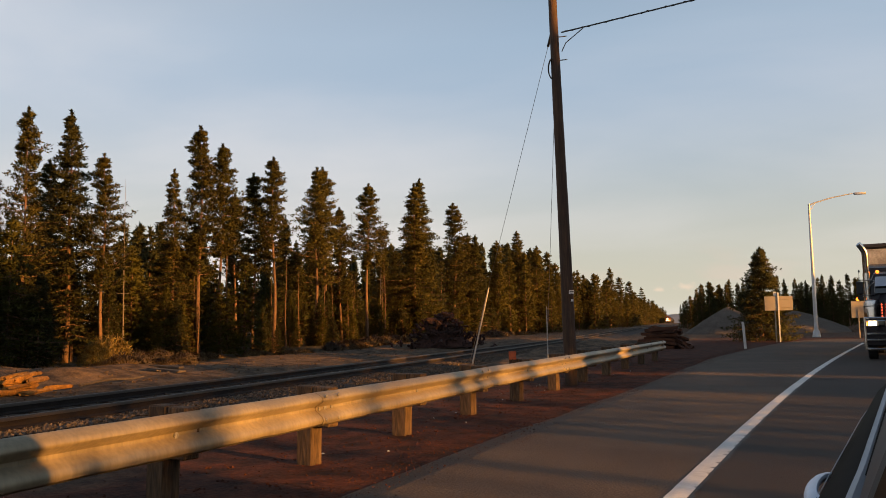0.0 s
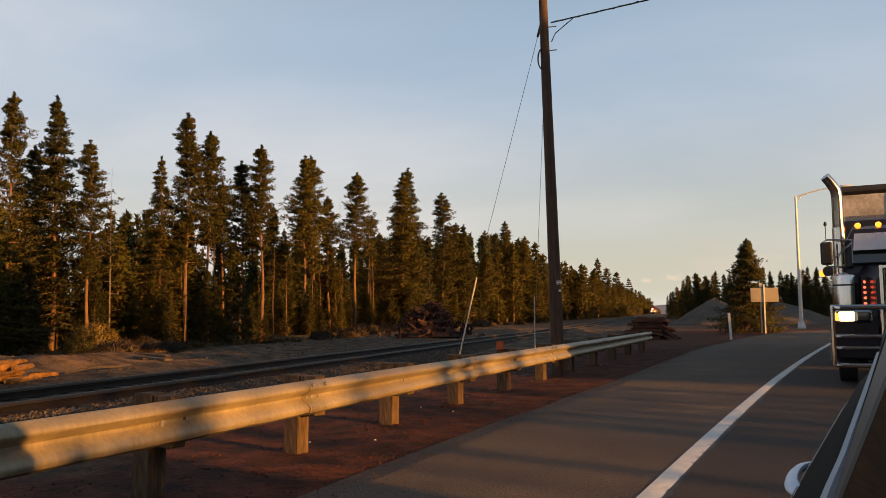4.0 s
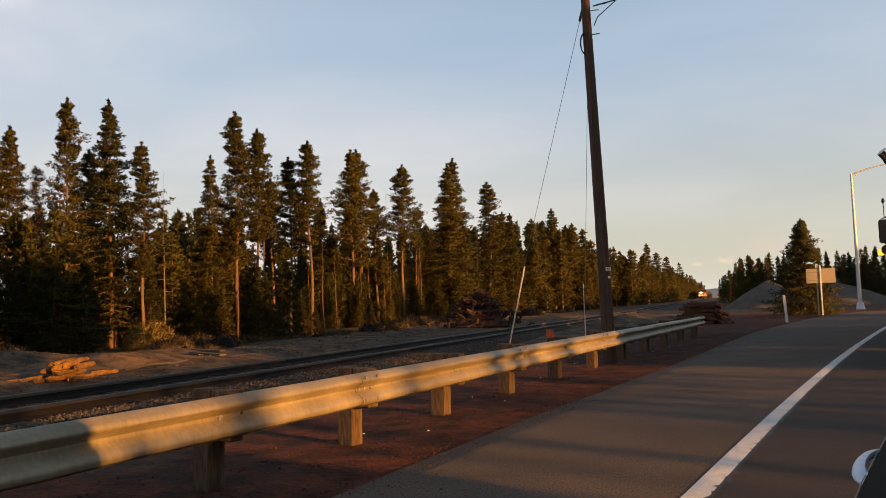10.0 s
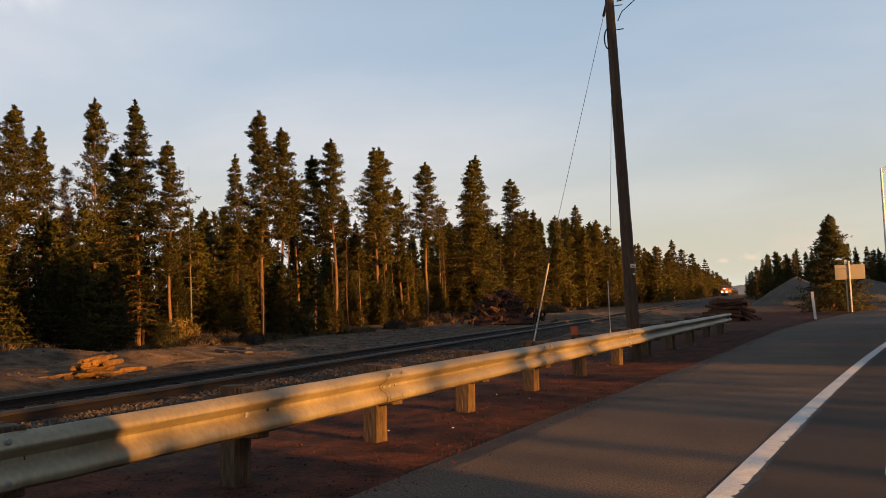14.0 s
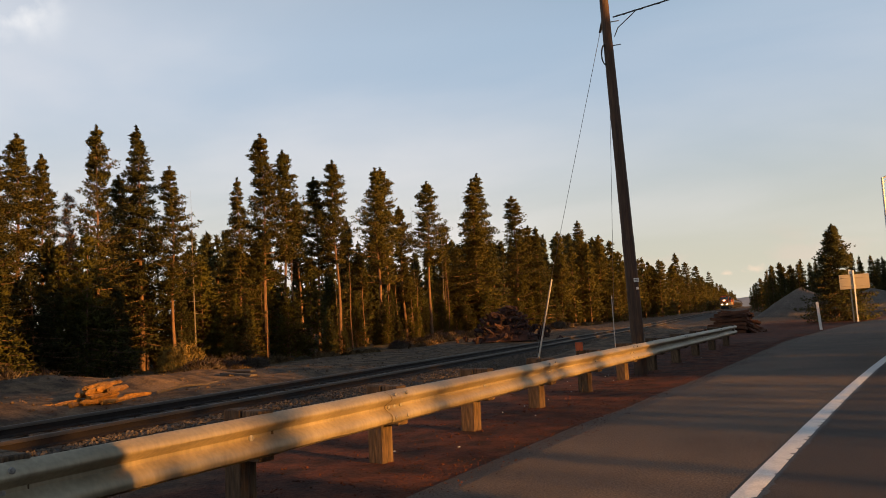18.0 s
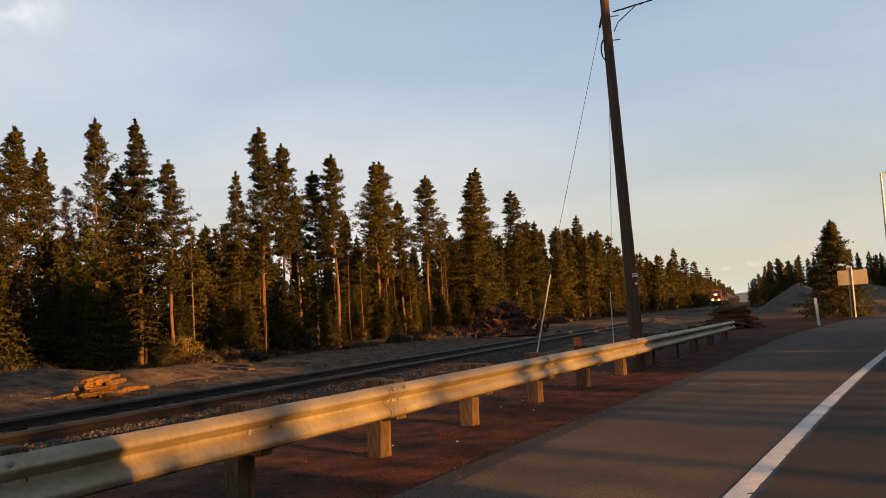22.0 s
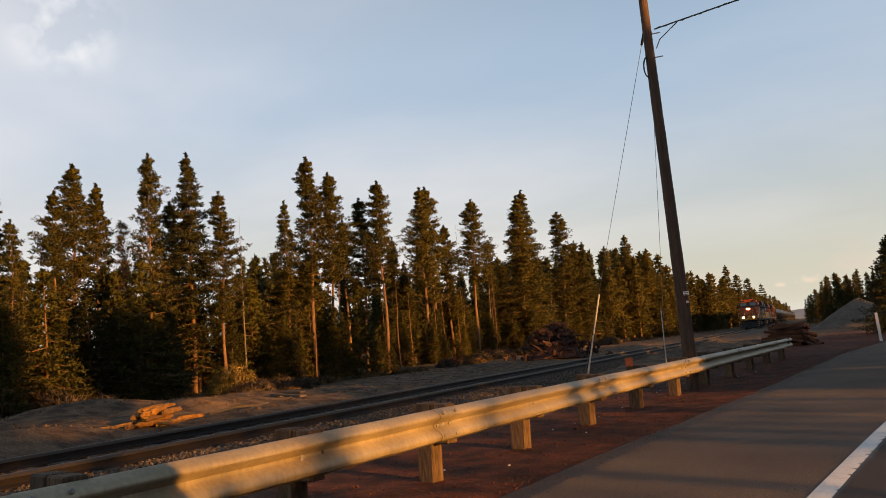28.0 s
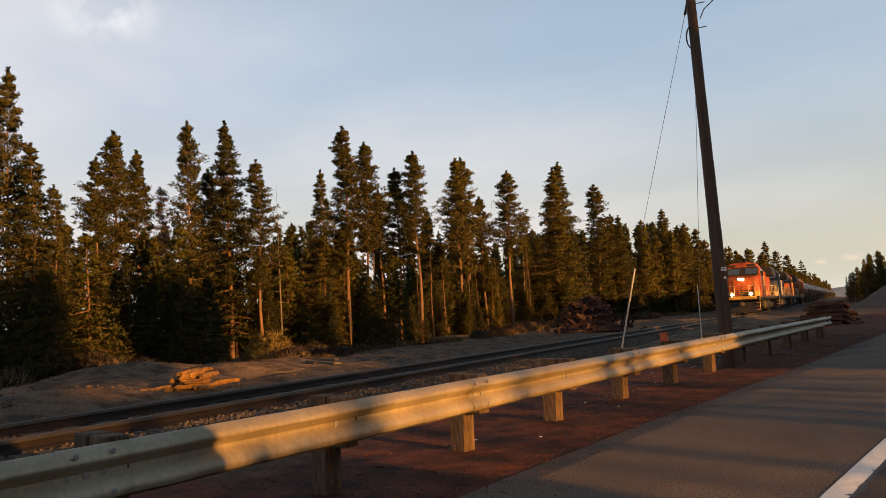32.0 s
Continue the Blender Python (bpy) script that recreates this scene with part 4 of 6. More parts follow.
LATER_TREES = [
    ("f", -25, 75.8, 15.7), ("f", -25, 77.5, 16.5), ("f", -28, 91.9, 10.7), ("f", -25, 90.6, 15.9), ("f", -25, 96.5, 13), ("f", -24, 96.9, 12.8),
    ("f", -24, 109.3, 13.3), ("f", -23, 119.1, 15.7), ("f", -22, 129.7, 14.4), ("f", -22, 145.6, 12.3), ("f", -18, 180.5, 12.9), ("f", -17, 210.7, 16.2),
    ("w", -17, 246.7, 15.8), ("w", -17, 293.3, 16.9), ("w", -16, 365.4, 17.9)]
RIGHT_TREES = [(3.7, 150, 8.5), (4.9, 135, 7.9), (6.0, 130, 7.4), (7.0, 125, 7.5), (8.2, 125, 7.3), (11.9, 110, 7.4), (12.8, 110, 6.9),
               (14.3, 112, 7.0), (16.0, 115, 6.9), (17.5, 112, 7.4), (18.2, 110, 7.2), (19.7, 108, 7.2)]


def woods(name, spots, label, mat=None, thin=1, seat=0.0, swell=0.22, wide=1.0):
    """A far wood as one mass: crowns and plain trunks of many trees in one mesh each."""
    V, M, T = [], [], Geo()
    rng = np.random.RandomState(len(spots))
    for x, y, h, *clear in spots:
        src, base = FAR[rng.randint(len(FAR))]
        me = [c for c in src.children if c.name.startswith("crown")][0].data
        co = np.empty(len(me.vertices) * 3, np.float32)
        me.vertices.foreach_get("co", co)
        co = co.reshape(-1, 3)
        if thin > 1:                        # far off: fewer and larger sprays
            t3 = co.reshape(-1, 3, 3)[rng.randint(thin)::thin]
            mid = t3.mean(1, keepdims=True)
            co = (mid + (t3 - mid) * (1.0 + swell * thin)).reshape(-1, 3)
        a, s = rng.rand() * 6.28, h / base
        c, q, fat = math.cos(a), math.sin(a), s * wide * rng.uniform(0.68, 1.08)
        z = ground_z(x, y)
        z -= seat * h
        if len(clear) > 1:
            fat *= clear[1]
        if clear:                           # a bare trunk up to that height
            co = co.copy()
            z0 = co[:, 2].min()
            co[:, 2] = (clear[0] + (co[:, 2] - z0) / (base - z0) * (h - clear[0])) / s
        w = np.stack([fat * (co[:, 0] * c - co[:, 1] * q), fat * (co[:, 0] * q + co[:, 1] * c), s * co[:, 2]], 1).reshape(-1, 3, 3)
        mid = w.mean(1)
        out = mid * np.array([1.0, 1.0, 0.0]) + rng.randn(len(mid), 3) * 0.45
        out[:, 2] += 0.35
        out /= np.linalg.norm(out, axis=1)[:, None] + 1e-9
        turn = (np.cross(w[:, 1] - w[:, 0], w[:, 2] - w[:, 0]) * out).sum(1) < 0
        w[turn] = w[turn][:, [1, 0, 2]]
        V.append(w.reshape(-1, 3) + np.array([x, y, z]))
        M.append(np.repeat(out, 3, 0))
        T.tube([(x, y, z - 0.3), (x, y, z + h * 0.95)], [(0.012 * h + 0.02) * (0.3 if clear else 1.0), 0.02], 5, caps=False)
    ob = part(name, quick_mesh(name, np.concatenate(V), 3, mat or NEEDLES, np.concatenate(M)), None)
    tagged(ob, label, "woods", kind="stuff")
    part("trunks", T, BARK, ob, sharp=0)


def plant_forest():
    for kind, x, y, h in NEAR_TREES + MID_TREES + LATER_TREES:
        plant(kind, x, y, h - (ground_z(x, y)), slim={"f": 1.12, "s": 0.6, "d": 0.9}.get(kind, 1.22) * (1.0 if y < 70 or kind == "s" else 1.3))
    stems = np.random.RandomState(15)
    for k in range(22):
        y = 41 + k * 2.4 + stems.uniform(-0.9, 0.9)
        x = -26.5 - stems.uniform(0, 3.5) + (2.0 if y > 70 else 0)
        plant("t", x, y, stems.uniform(5.0, 7.8), pick=k % 2, slim=stems.uniform(0.8, 1.3))
    plant("b", 5.75, 63, 6.8, slim=1.12)
    for x, y, h in RIGHT_TREES:
        plant("f", x, y, h - rise(y), slim=1.1)
    rng = np.random.RandomState(9)
    # undergrowth of young trees along the forest's edge
    bush = Vector((-25.9, 32.2, 0))

    def young(x, y, h, pick=None):
        # not before the sagebrush
        p = Vector((x, y, 0))
        f = min(1.0, max(0.0, p.dot(bush) / bush.length_squared))
        if f > 0.8 and (p - bush * f).length < (2.3 if f < 1 else 4.2):
            return
        plant("y", x, y, h, pick)
    for k in range(120):
        y = rng.uniform(14, 125)
        x = -26.2 - rng.rand() * 4.0 + (3.0 if y > 70 else 0)
        young(x, y, rng.uniform(1.6, 4.6), 2 if rng.rand() < 0.5 else None)
    # lower trees that fill the wood behind, under the skyline
    deep = []
    for k in range(260):
        y = rng.uniform(8, 175)
        x = -30.5 - rng.rand() ** 1.2 * 24 + (4 if y > 90 else 0)
        deep.append((x, y, 1.25 + math.hypot(x, y) * rng.uniform(0.06, 0.14 if y < 80 else 0.11)))
    # forest shade put into the colour: this mass takes the darker needles
    woods("deep_woods", deep, "dark mass of conifers deep in the forest", NEEDLES_DARK, thin=3, seat=0.06, swell=0.5)
    for k in range(90):
        y = rng.uniform(12, 130)
        x = -28.5 - rng.rand() * 12
        young(x, y, rng.uniform(3.2, 7.0))
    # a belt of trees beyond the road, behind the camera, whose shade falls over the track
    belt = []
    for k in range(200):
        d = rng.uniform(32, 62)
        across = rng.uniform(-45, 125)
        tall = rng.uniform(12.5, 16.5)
        # gaps left open for the sunlit stretches
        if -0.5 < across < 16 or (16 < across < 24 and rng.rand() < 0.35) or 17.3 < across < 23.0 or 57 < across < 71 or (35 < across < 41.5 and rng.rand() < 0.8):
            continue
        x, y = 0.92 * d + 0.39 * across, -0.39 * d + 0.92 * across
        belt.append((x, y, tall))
    # unseen bare-stemmed tall pines, added so low sun passes only under their crowns
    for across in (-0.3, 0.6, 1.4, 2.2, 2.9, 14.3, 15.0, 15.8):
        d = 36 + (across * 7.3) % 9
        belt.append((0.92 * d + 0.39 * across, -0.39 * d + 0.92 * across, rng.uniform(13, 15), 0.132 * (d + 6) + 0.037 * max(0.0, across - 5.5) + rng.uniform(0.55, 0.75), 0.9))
    # and lower crowns added between them to shade the track but not the guardrail
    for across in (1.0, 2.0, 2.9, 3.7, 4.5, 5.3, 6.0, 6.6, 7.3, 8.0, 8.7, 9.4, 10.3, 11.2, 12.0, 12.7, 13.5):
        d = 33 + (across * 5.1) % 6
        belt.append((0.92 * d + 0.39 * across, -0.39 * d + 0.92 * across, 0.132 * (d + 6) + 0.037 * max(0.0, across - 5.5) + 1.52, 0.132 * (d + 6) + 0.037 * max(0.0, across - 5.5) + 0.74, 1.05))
    # crowns added out of view to darken the foot of the forest
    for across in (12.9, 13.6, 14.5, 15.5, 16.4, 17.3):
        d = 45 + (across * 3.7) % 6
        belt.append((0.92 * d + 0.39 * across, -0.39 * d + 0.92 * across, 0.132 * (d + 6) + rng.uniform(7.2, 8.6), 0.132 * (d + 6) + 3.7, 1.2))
    # small unseen crowns added to shade the dirt beyond the track
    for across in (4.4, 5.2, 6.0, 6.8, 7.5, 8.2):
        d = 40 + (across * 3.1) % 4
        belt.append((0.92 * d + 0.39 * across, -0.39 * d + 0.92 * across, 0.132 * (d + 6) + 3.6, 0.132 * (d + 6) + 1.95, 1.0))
    # unseen high crowns added to keep the low edge of the clearing dark
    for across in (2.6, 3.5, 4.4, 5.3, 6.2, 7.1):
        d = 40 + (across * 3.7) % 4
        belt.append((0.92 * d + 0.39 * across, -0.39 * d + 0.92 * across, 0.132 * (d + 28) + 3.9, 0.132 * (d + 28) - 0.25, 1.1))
    # a closed low row further on, added to shade the far guardrail
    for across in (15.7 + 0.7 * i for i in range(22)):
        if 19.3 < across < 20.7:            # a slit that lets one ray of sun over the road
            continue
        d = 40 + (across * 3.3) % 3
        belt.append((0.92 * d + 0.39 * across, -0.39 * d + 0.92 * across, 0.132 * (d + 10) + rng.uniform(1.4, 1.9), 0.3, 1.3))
    # narrow tops added to shade strips of the road and the cinder
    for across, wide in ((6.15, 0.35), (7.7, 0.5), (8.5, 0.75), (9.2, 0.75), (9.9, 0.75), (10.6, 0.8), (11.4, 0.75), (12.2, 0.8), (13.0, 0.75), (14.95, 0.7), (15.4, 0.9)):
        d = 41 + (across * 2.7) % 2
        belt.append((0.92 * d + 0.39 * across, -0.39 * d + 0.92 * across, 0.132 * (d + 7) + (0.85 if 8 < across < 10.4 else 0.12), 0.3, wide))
    # a low row added to shade the timber heap
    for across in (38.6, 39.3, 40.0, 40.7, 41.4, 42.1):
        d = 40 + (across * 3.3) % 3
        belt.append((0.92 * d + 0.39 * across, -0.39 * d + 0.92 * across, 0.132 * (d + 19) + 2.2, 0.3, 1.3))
    # unseen low brush added on the far roadside to shade the rail's foot
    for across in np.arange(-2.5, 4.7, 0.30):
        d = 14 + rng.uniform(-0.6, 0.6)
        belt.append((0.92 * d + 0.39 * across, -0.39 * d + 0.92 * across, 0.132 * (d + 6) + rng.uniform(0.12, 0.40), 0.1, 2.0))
    # three unseen tops added for the shadow bands on the guardrail
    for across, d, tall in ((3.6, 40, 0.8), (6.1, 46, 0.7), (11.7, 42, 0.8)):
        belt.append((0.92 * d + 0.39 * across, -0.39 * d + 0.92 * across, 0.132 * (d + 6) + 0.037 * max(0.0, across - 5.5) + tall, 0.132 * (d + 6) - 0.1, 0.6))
    # more unseen trees added to shade the gravel mounds
    for k in range(34):
        d, across = rng.uniform(44, 62), rng.uniform(78, 128)
        belt.append((0.92 * d + 0.39 * across, -0.39 * d + 0.92 * across, rng.uniform(15, 18)))
    # and a long far row added to shade the passing tank cars
    for k in range(250):
        d, across = rng.uniform(42, 68), rng.uniform(118, 350)
        belt.append((0.92 * d + 0.39 * across, -0.39 * d + 0.92 * across, min(27.0, 4.5 + 0.132 * (d + 9 + 0.42 * across)) + rng.uniform(-1, 1)))
    woods("roadside_woods", belt, "unseen belt of conifers beyond the road, rows added to shape the shade", thin=4, swell=0.45)
    # the wood that lines the track far off, on both sides
    spots = []
    for k in range(330):
        y = 115 * (8.0 ** rng.rand())
        x = -20.5 + min(5.5, max(0, (y - 130) * 0.035)) - rng.rand() ** 1.5 * 26
        tall = rng.uniform(9.5, 15) if rng.rand() < 0.45 else rng.uniform(3, 9) * (1.0 if y < 300 else 0.85)
        spots.append((x, y, tall))
    for k in range(60):
        y = 450 * (3.2 ** rng.rand())
        spots.append((-14.5 - rng.rand() * 10, y, rng.uniform(5, 11)))
    for k in range(60):
        y = rng.uniform(105, 260)
        spots.append((-18.5 + min(4, max(0, (y - 130) * 0.03)) - rng.rand() * 7, y, rng.uniform(7, 13.5)))
    for k in range(46):
        y = 230 * (4.0 ** ((k + rng.rand()) / 46))
        x = -13.6 - rng.rand() * 3.5
        spots.append((x, y, float(np.interp(y, [230, 320, 450, 700, 920], [11.5, 13.2, 14.2, 15.0, 15.0])) * rng.uniform(0.82, 1.04)))
    woods("far_woods", spots, "dark conifer woods along the far track", thin=4, seat=0.10, wide=1.35)
    spots = []
    for k in range(240):
        y = 125 * (5.5 ** (rng.rand() ** 1.2))
        x = 3.5 + (y - 150) * 0.006 + rng.rand() ** 1.6 * 75 * min(1, y / 160)
        if y < 150 and x < 9:
            continue
        spots.append((x, y, rng.uniform(5.0, 9.0) + (y - 125) * 0.010))
    for x, y, h in ((0.6, 170, 5.6), (1.3, 164, 6.2), (2.1, 172, 7.4), (2.9, 166, 6.6), (1.0, 196, 6.8), (0.2, 215, 6.4), (2.4, 190, 7.8)):
        spots.append((x, y, h))
    for k in range(70):
        y = 200 * (6.0 ** rng.rand())
        spots.append((0.2 + rng.rand() * 9, y, rng.uniform(4.5, 8.5)))
    for k in range(60):
        y = rng.uniform(108, 168)
        spots.append((rng.uniform(2.5, 34), y, rng.uniform(5.2, 8.0) * y / 125))
    woods("far_woods", spots, "low dark conifer woods behind the gravel heaps", thin=4, seat=0.10, wide=1.2)


plant_forest()
for kind in KINDS:                      # every pattern tree stands somewhere in the wood
    for k in range(len(KINDS[kind])):
        if (kind, k) not in USED:
            plant(kind, -38.0 - 3 * k, 52.0 + 9 * k, 7.5, pick=k)


# ---- heaps, logs, scrub ----
GRAVEL = material("grey_gravel", (0.138, 0.112, 0.090), 0.95, scale=0.8, vary=0.3, fine=9, grain=0.35, bump=1.0, bump_scale=9, spec=0.15)
LOG = material("split_log_wood", (0.35, 0.165, 0.030), 0.9, scale=7, vary=0.6, fine=30, grain=0.25, bump=0.6, bump_scale=16, per_object=0.4)
ROOT = material("torn_root_wood", (0.060, 0.026, 0.018), 0.95, scale=6, vary=0.6, fine=30, grain=0.45, bump=0.8, per_object=0.4)
OLD_TIE = material("stacked_sleeper_wood", (0.125, 0.047, 0.022), 0.92, scale=7, vary=0.55, fine=40, grain=0.4, bump=0.7, stretch=(0.15, 1, 1), per_object=0.45)
SAGE = material("dry_sagebrush", (0.36, 0.25, 0.068), 0.9, scale=3, vary=0.4, fine=14, grain=0.3, bump=0, island=0.4, spec=0.1)
DRY_GRASS = material("dry_grass", (0.19, 0.125, 0.06), 0.9, scale=1.5, vary=0.4, fine=14, grain=0.3, bump=0, island=0.45, per_object=0.2, spec=0.1)
GREY_BRUSH = material("grey_brush", (0.13, 0.10, 0.075), 0.9, scale=2, vary=0.4, fine=14, grain=0.3, bump=0, island=0.4, per_object=0.2, spec=0.1)


def heap(name, x, y, rx, ry, h, label, seed, mat, peak=1.35):
    def at(i, j):
        a, f = 2 * math.pi * i / 48, j / 22
        wob = 1 + 0.10 * noise.noise(Vector((math.cos(a) * 1.4, math.sin(a) * 1.4, seed)))
        px, py = rx * f * wob * math.cos(a), ry * f * wob * math.sin(a)
        z = h * max(0.0, (1 - f ** peak)) * (1 + 0.08 * noise.noise(Vector((px * 0.5, py * 0.5, seed)))) + 0.05 * noise.noise(Vector((px * 2, py * 2, seed)))
        return (px, py, z - 0.12 * (f > 0.99))
    ob = part(name, grid(49, 23, at), mat, sharp=0)
    ob.matrix_basis = pose(x, y, rise(y) - 0.05)
    return tagged(ob, label, "gravel mound", "gravel mounds")


heap("gravel_mound", 5.6, 101, 5.2, 5.5, 3.15, "tall grey gravel heap piled beside the road", 1.0, GRAVEL, 1.15)
heap("gravel_mound", 13.2, 104, 7.0, 6.0, 2.6, "broad grey gravel heap behind a dark tree", 2.0, GRAVEL, 1.1)
heap("gravel_mound", 22.0, 104, 5.5, 5.0, 1.3, "low brown gravel heap at the far road bend", 4.0, SOIL, 1.2)

# distance haze put into the hill's colour as a flat blue
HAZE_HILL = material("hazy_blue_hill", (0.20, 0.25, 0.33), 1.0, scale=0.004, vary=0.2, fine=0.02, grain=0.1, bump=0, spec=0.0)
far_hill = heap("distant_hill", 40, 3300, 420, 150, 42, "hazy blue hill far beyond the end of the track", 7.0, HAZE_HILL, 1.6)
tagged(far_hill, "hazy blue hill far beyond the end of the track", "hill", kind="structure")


def timber_pile():
    """Split logs in a loose heap left of the track."""
    rng = np.random.RandomState(12)
    p = thing("log_pile", pose(-12.6, 13.1, ground_z(-12.6, 13.1) + 0.03, 0, 0, 0), "loose pile of split sunlit logs on the dirt", "log pile")
    def split_log(L, r):
        """A torn quarter of a log, thicker at one end."""
        n, rings = 6, []
        shape = [(rng.uniform(0.55, 1.1), 2 * math.pi * (i + rng.uniform(-0.25, 0.25)) / n) for i in range(n)]
        for j, f in enumerate((-0.5, -0.46, -0.1, 0.25, 0.47, 0.5)):
            w = r * (0.62, 0.95, 1.05, 0.9, 0.72, 0.3)[j] * rng.uniform(0.88, 1.1)
            rings.append([(f * L + rng.uniform(-0.04, 0.04) * (j in (0, 5)), w * q * math.cos(t), w * q * math.sin(t) * 0.8) for q, t in shape])
        return Geo().loft(rings)
    # thin layers that shrink towards the top and trail off at one end
    for lay in range(4):
        n = 6 - lay
        for k in range(n):
            u = 0.16 * lay - 0.25 + rng.uniform(-0.55, 0.55) * (1 - 0.12 * lay)
            v = (k - (n - 1) / 2) * 0.15 + rng.uniform(-0.03, 0.03)
            c = Vector((-0.20 * u + 0.98 * v, 0.98 * u + 0.20 * v, 0.04 + 0.095 * lay + rng.uniform(-0.02, 0.02)))
            part("log", split_log(rng.uniform(0.75, 1.45) * (1 - 0.08 * lay), rng.uniform(0.055, 0.088)), LOG, p,
                 m=Matrix.Translation(c) @ pose(0, 0, 0, 0, -1.0 * lay + rng.uniform(-4, 3), 101.5 + rng.uniform(-13, 13)) @ pose(0, 0, 0, rng.uniform(0, 360)))
    for u, v, L, turn in ((-1.05, 0.15, 0.55, 18), (-1.15, -0.20, 0.45, -40), (0.95, 0.30, 0.6, -30), (-0.6, 0.62, 0.4, 60)):
        c = Vector((-0.20 * u + 0.98 * v, 0.98 * u + 0.20 * v, 0.05))
        part("log", split_log(L, 0.06), LOG, p, m=Matrix.Translation(c) @ pose(0, 0, 0, 0, 0, 101.5 + turn) @ pose(0, 0, 0, rng.uniform(0, 360)))
    b = thing("stick", pose(-12.35, 15.7, ground_z(-12.35, 15.7) + 0.05, 0, 0, 95), "long thin dark stick lying beside the log pile", "stick")
    part("stick", Geo().tube([(-1.3, 0, 0), (-0.3, 0.06, 0.05), (0.6, -0.03, 0.02), (1.3, 0.08, 0.04)], [0.035, 0.03, 0.025, 0.012], 6), TIE_WOOD, b)
    b = thing("fallen_board", pose(-13.9, 19.75, ground_z(-13.9, 19.75) + 0.06, 0, 1, -28), "long weathered board lying on the dirt", "board")
    part("board", Geo().box((0, 0, 0), (1.9, 0.22, 0.08), b=0.01), TIE_WOOD, b)
    b = thing("fallen_board", pose(-14.7, 20.9, ground_z(-14.7, 20.9) + 0.05, 0, 1, -20), "grey weathered board lying on the dirt", "board")
    part("board", Geo().box((0, 0, 0), (1.5, 0.18, 0.06), b=0.01), TIE_WOOD, b)


timber_pile()


def root_pile():
    rng = np.random.RandomState(4)
    p = thing("root_pile", pose(-14.0, 47.5, ground_z(-14.0, 47.5)), "heap of dark torn stumps and roots beyond the track", "root pile")
    for k in range(230):
        u, v = rng.randn(2) * 0.48
        hgt = 2.2 * math.exp(-(u * 1.1) ** 2 - (v * 1.0) ** 2)
        c = Vector((u * 2.3, v * 1.4, rng.uniform(0.05, 1.0) * hgt))
        L, r = rng.uniform(0.25, 1.0), rng.uniform(0.03, 0.12)
        d = Vector(rng.randn(3)).normalized() * L / 2
        d.z *= 0.7
        e = Vector(rng.randn(3)) * 0.10
        part("root", Geo().tube([c - d, c - d * 0.2 + e, c + d * 0.4 - e, c + d], [r, r * 1.1, r * 0.8, r * 0.35], 6), ROOT, p)
    core = grid(13, 7, lambda i, j: (2.2 * j / 6 * math.cos(i * math.pi / 6), 1.3 * j / 6 * math.sin(i * math.pi / 6), 1.15 * (1 - (j / 6) ** 1.5)))
    part("stump_core", core, ROOT, p, sharp=0)


root_pile()


def sleeper_stacks():
    rng = np.random.RandomState(6)
    s = thing("timber_heap", pose(-0.75, 46.6, ground_z(-0.75, 46.6), 0, 0, -8), "untidy heap of old rust-brown sleepers behind the guardrail end", "timber heap")

    def sleeper(x, y, z, L, w, h, rx, ry, rz):
        rings = []
        for f in (-0.5, -0.49, 0.0, 0.49, 0.5):
            k = 0.9 if abs(f) > 0.495 else 1.0
            rings.append([(f * L + rng.uniform(-0.05, 0.05) * (abs(f) > 0.4), k * q * w / 2 + rng.uniform(-0.01, 0.01), k * t * h / 2 + rng.uniform(-0.008, 0.008)) for q, t in ((-1, -1), (1, -1), (1, 1), (-1, 1))])
        part("sleeper", Geo().loft(rings), OLD_TIE, s, m=pose(0.85 * x, y, 0.95 * z, rx, ry, rz))
    # the heap proper: layers that sag and fan out
    for lay in range(7):
        for k in range(7 - lay // 2):
            fall = rng.uniform(-1, 1)
            sleeper(-0.30 + 0.18 * fall + 0.04 * lay, (k - 2.4) * 0.30 + rng.uniform(-.08, .08), 0.10 + lay * 0.165 + rng.uniform(-.03, .03), rng.uniform(1.3, 2.1), rng.uniform(0.18, 0.26), rng.uniform(0.10, 0.18),
                    rng.uniform(-12, 12), rng.uniform(-9, 9) + 3 * fall, rng.uniform(-32, 32))
    # broken ends sliding off towards the road
    for k in range(34):
        f = (k + 0.5) / 34
        sleeper(0.45 + 0.85 * f + rng.uniform(-.15, .15), -0.9 + rng.rand() * 1.5, 0.08 + 1.05 * (1 - f) ** 1.3 * rng.uniform(0.4, 1.0), rng.uniform(0.4, 0.95), rng.uniform(0.12, 0.24), rng.uniform(0.05, 0.16),
                rng.uniform(-30, 30), 8 + 24 * rng.rand(), rng.uniform(-55, 55))
    # dark lengths lying out to the far side
    for k in range(12):
        sleeper(-1.15 + rng.uniform(-.2, .2), -0.5 + (k % 4) * 0.32, 0.10 + (k // 4) * 0.18, rng.uniform(0.8, 1.3), 0.24, 0.165, rng.uniform(-8, 8), rng.uniform(-7, 7), rng.uniform(-20, 20))


sleeper_stacks()


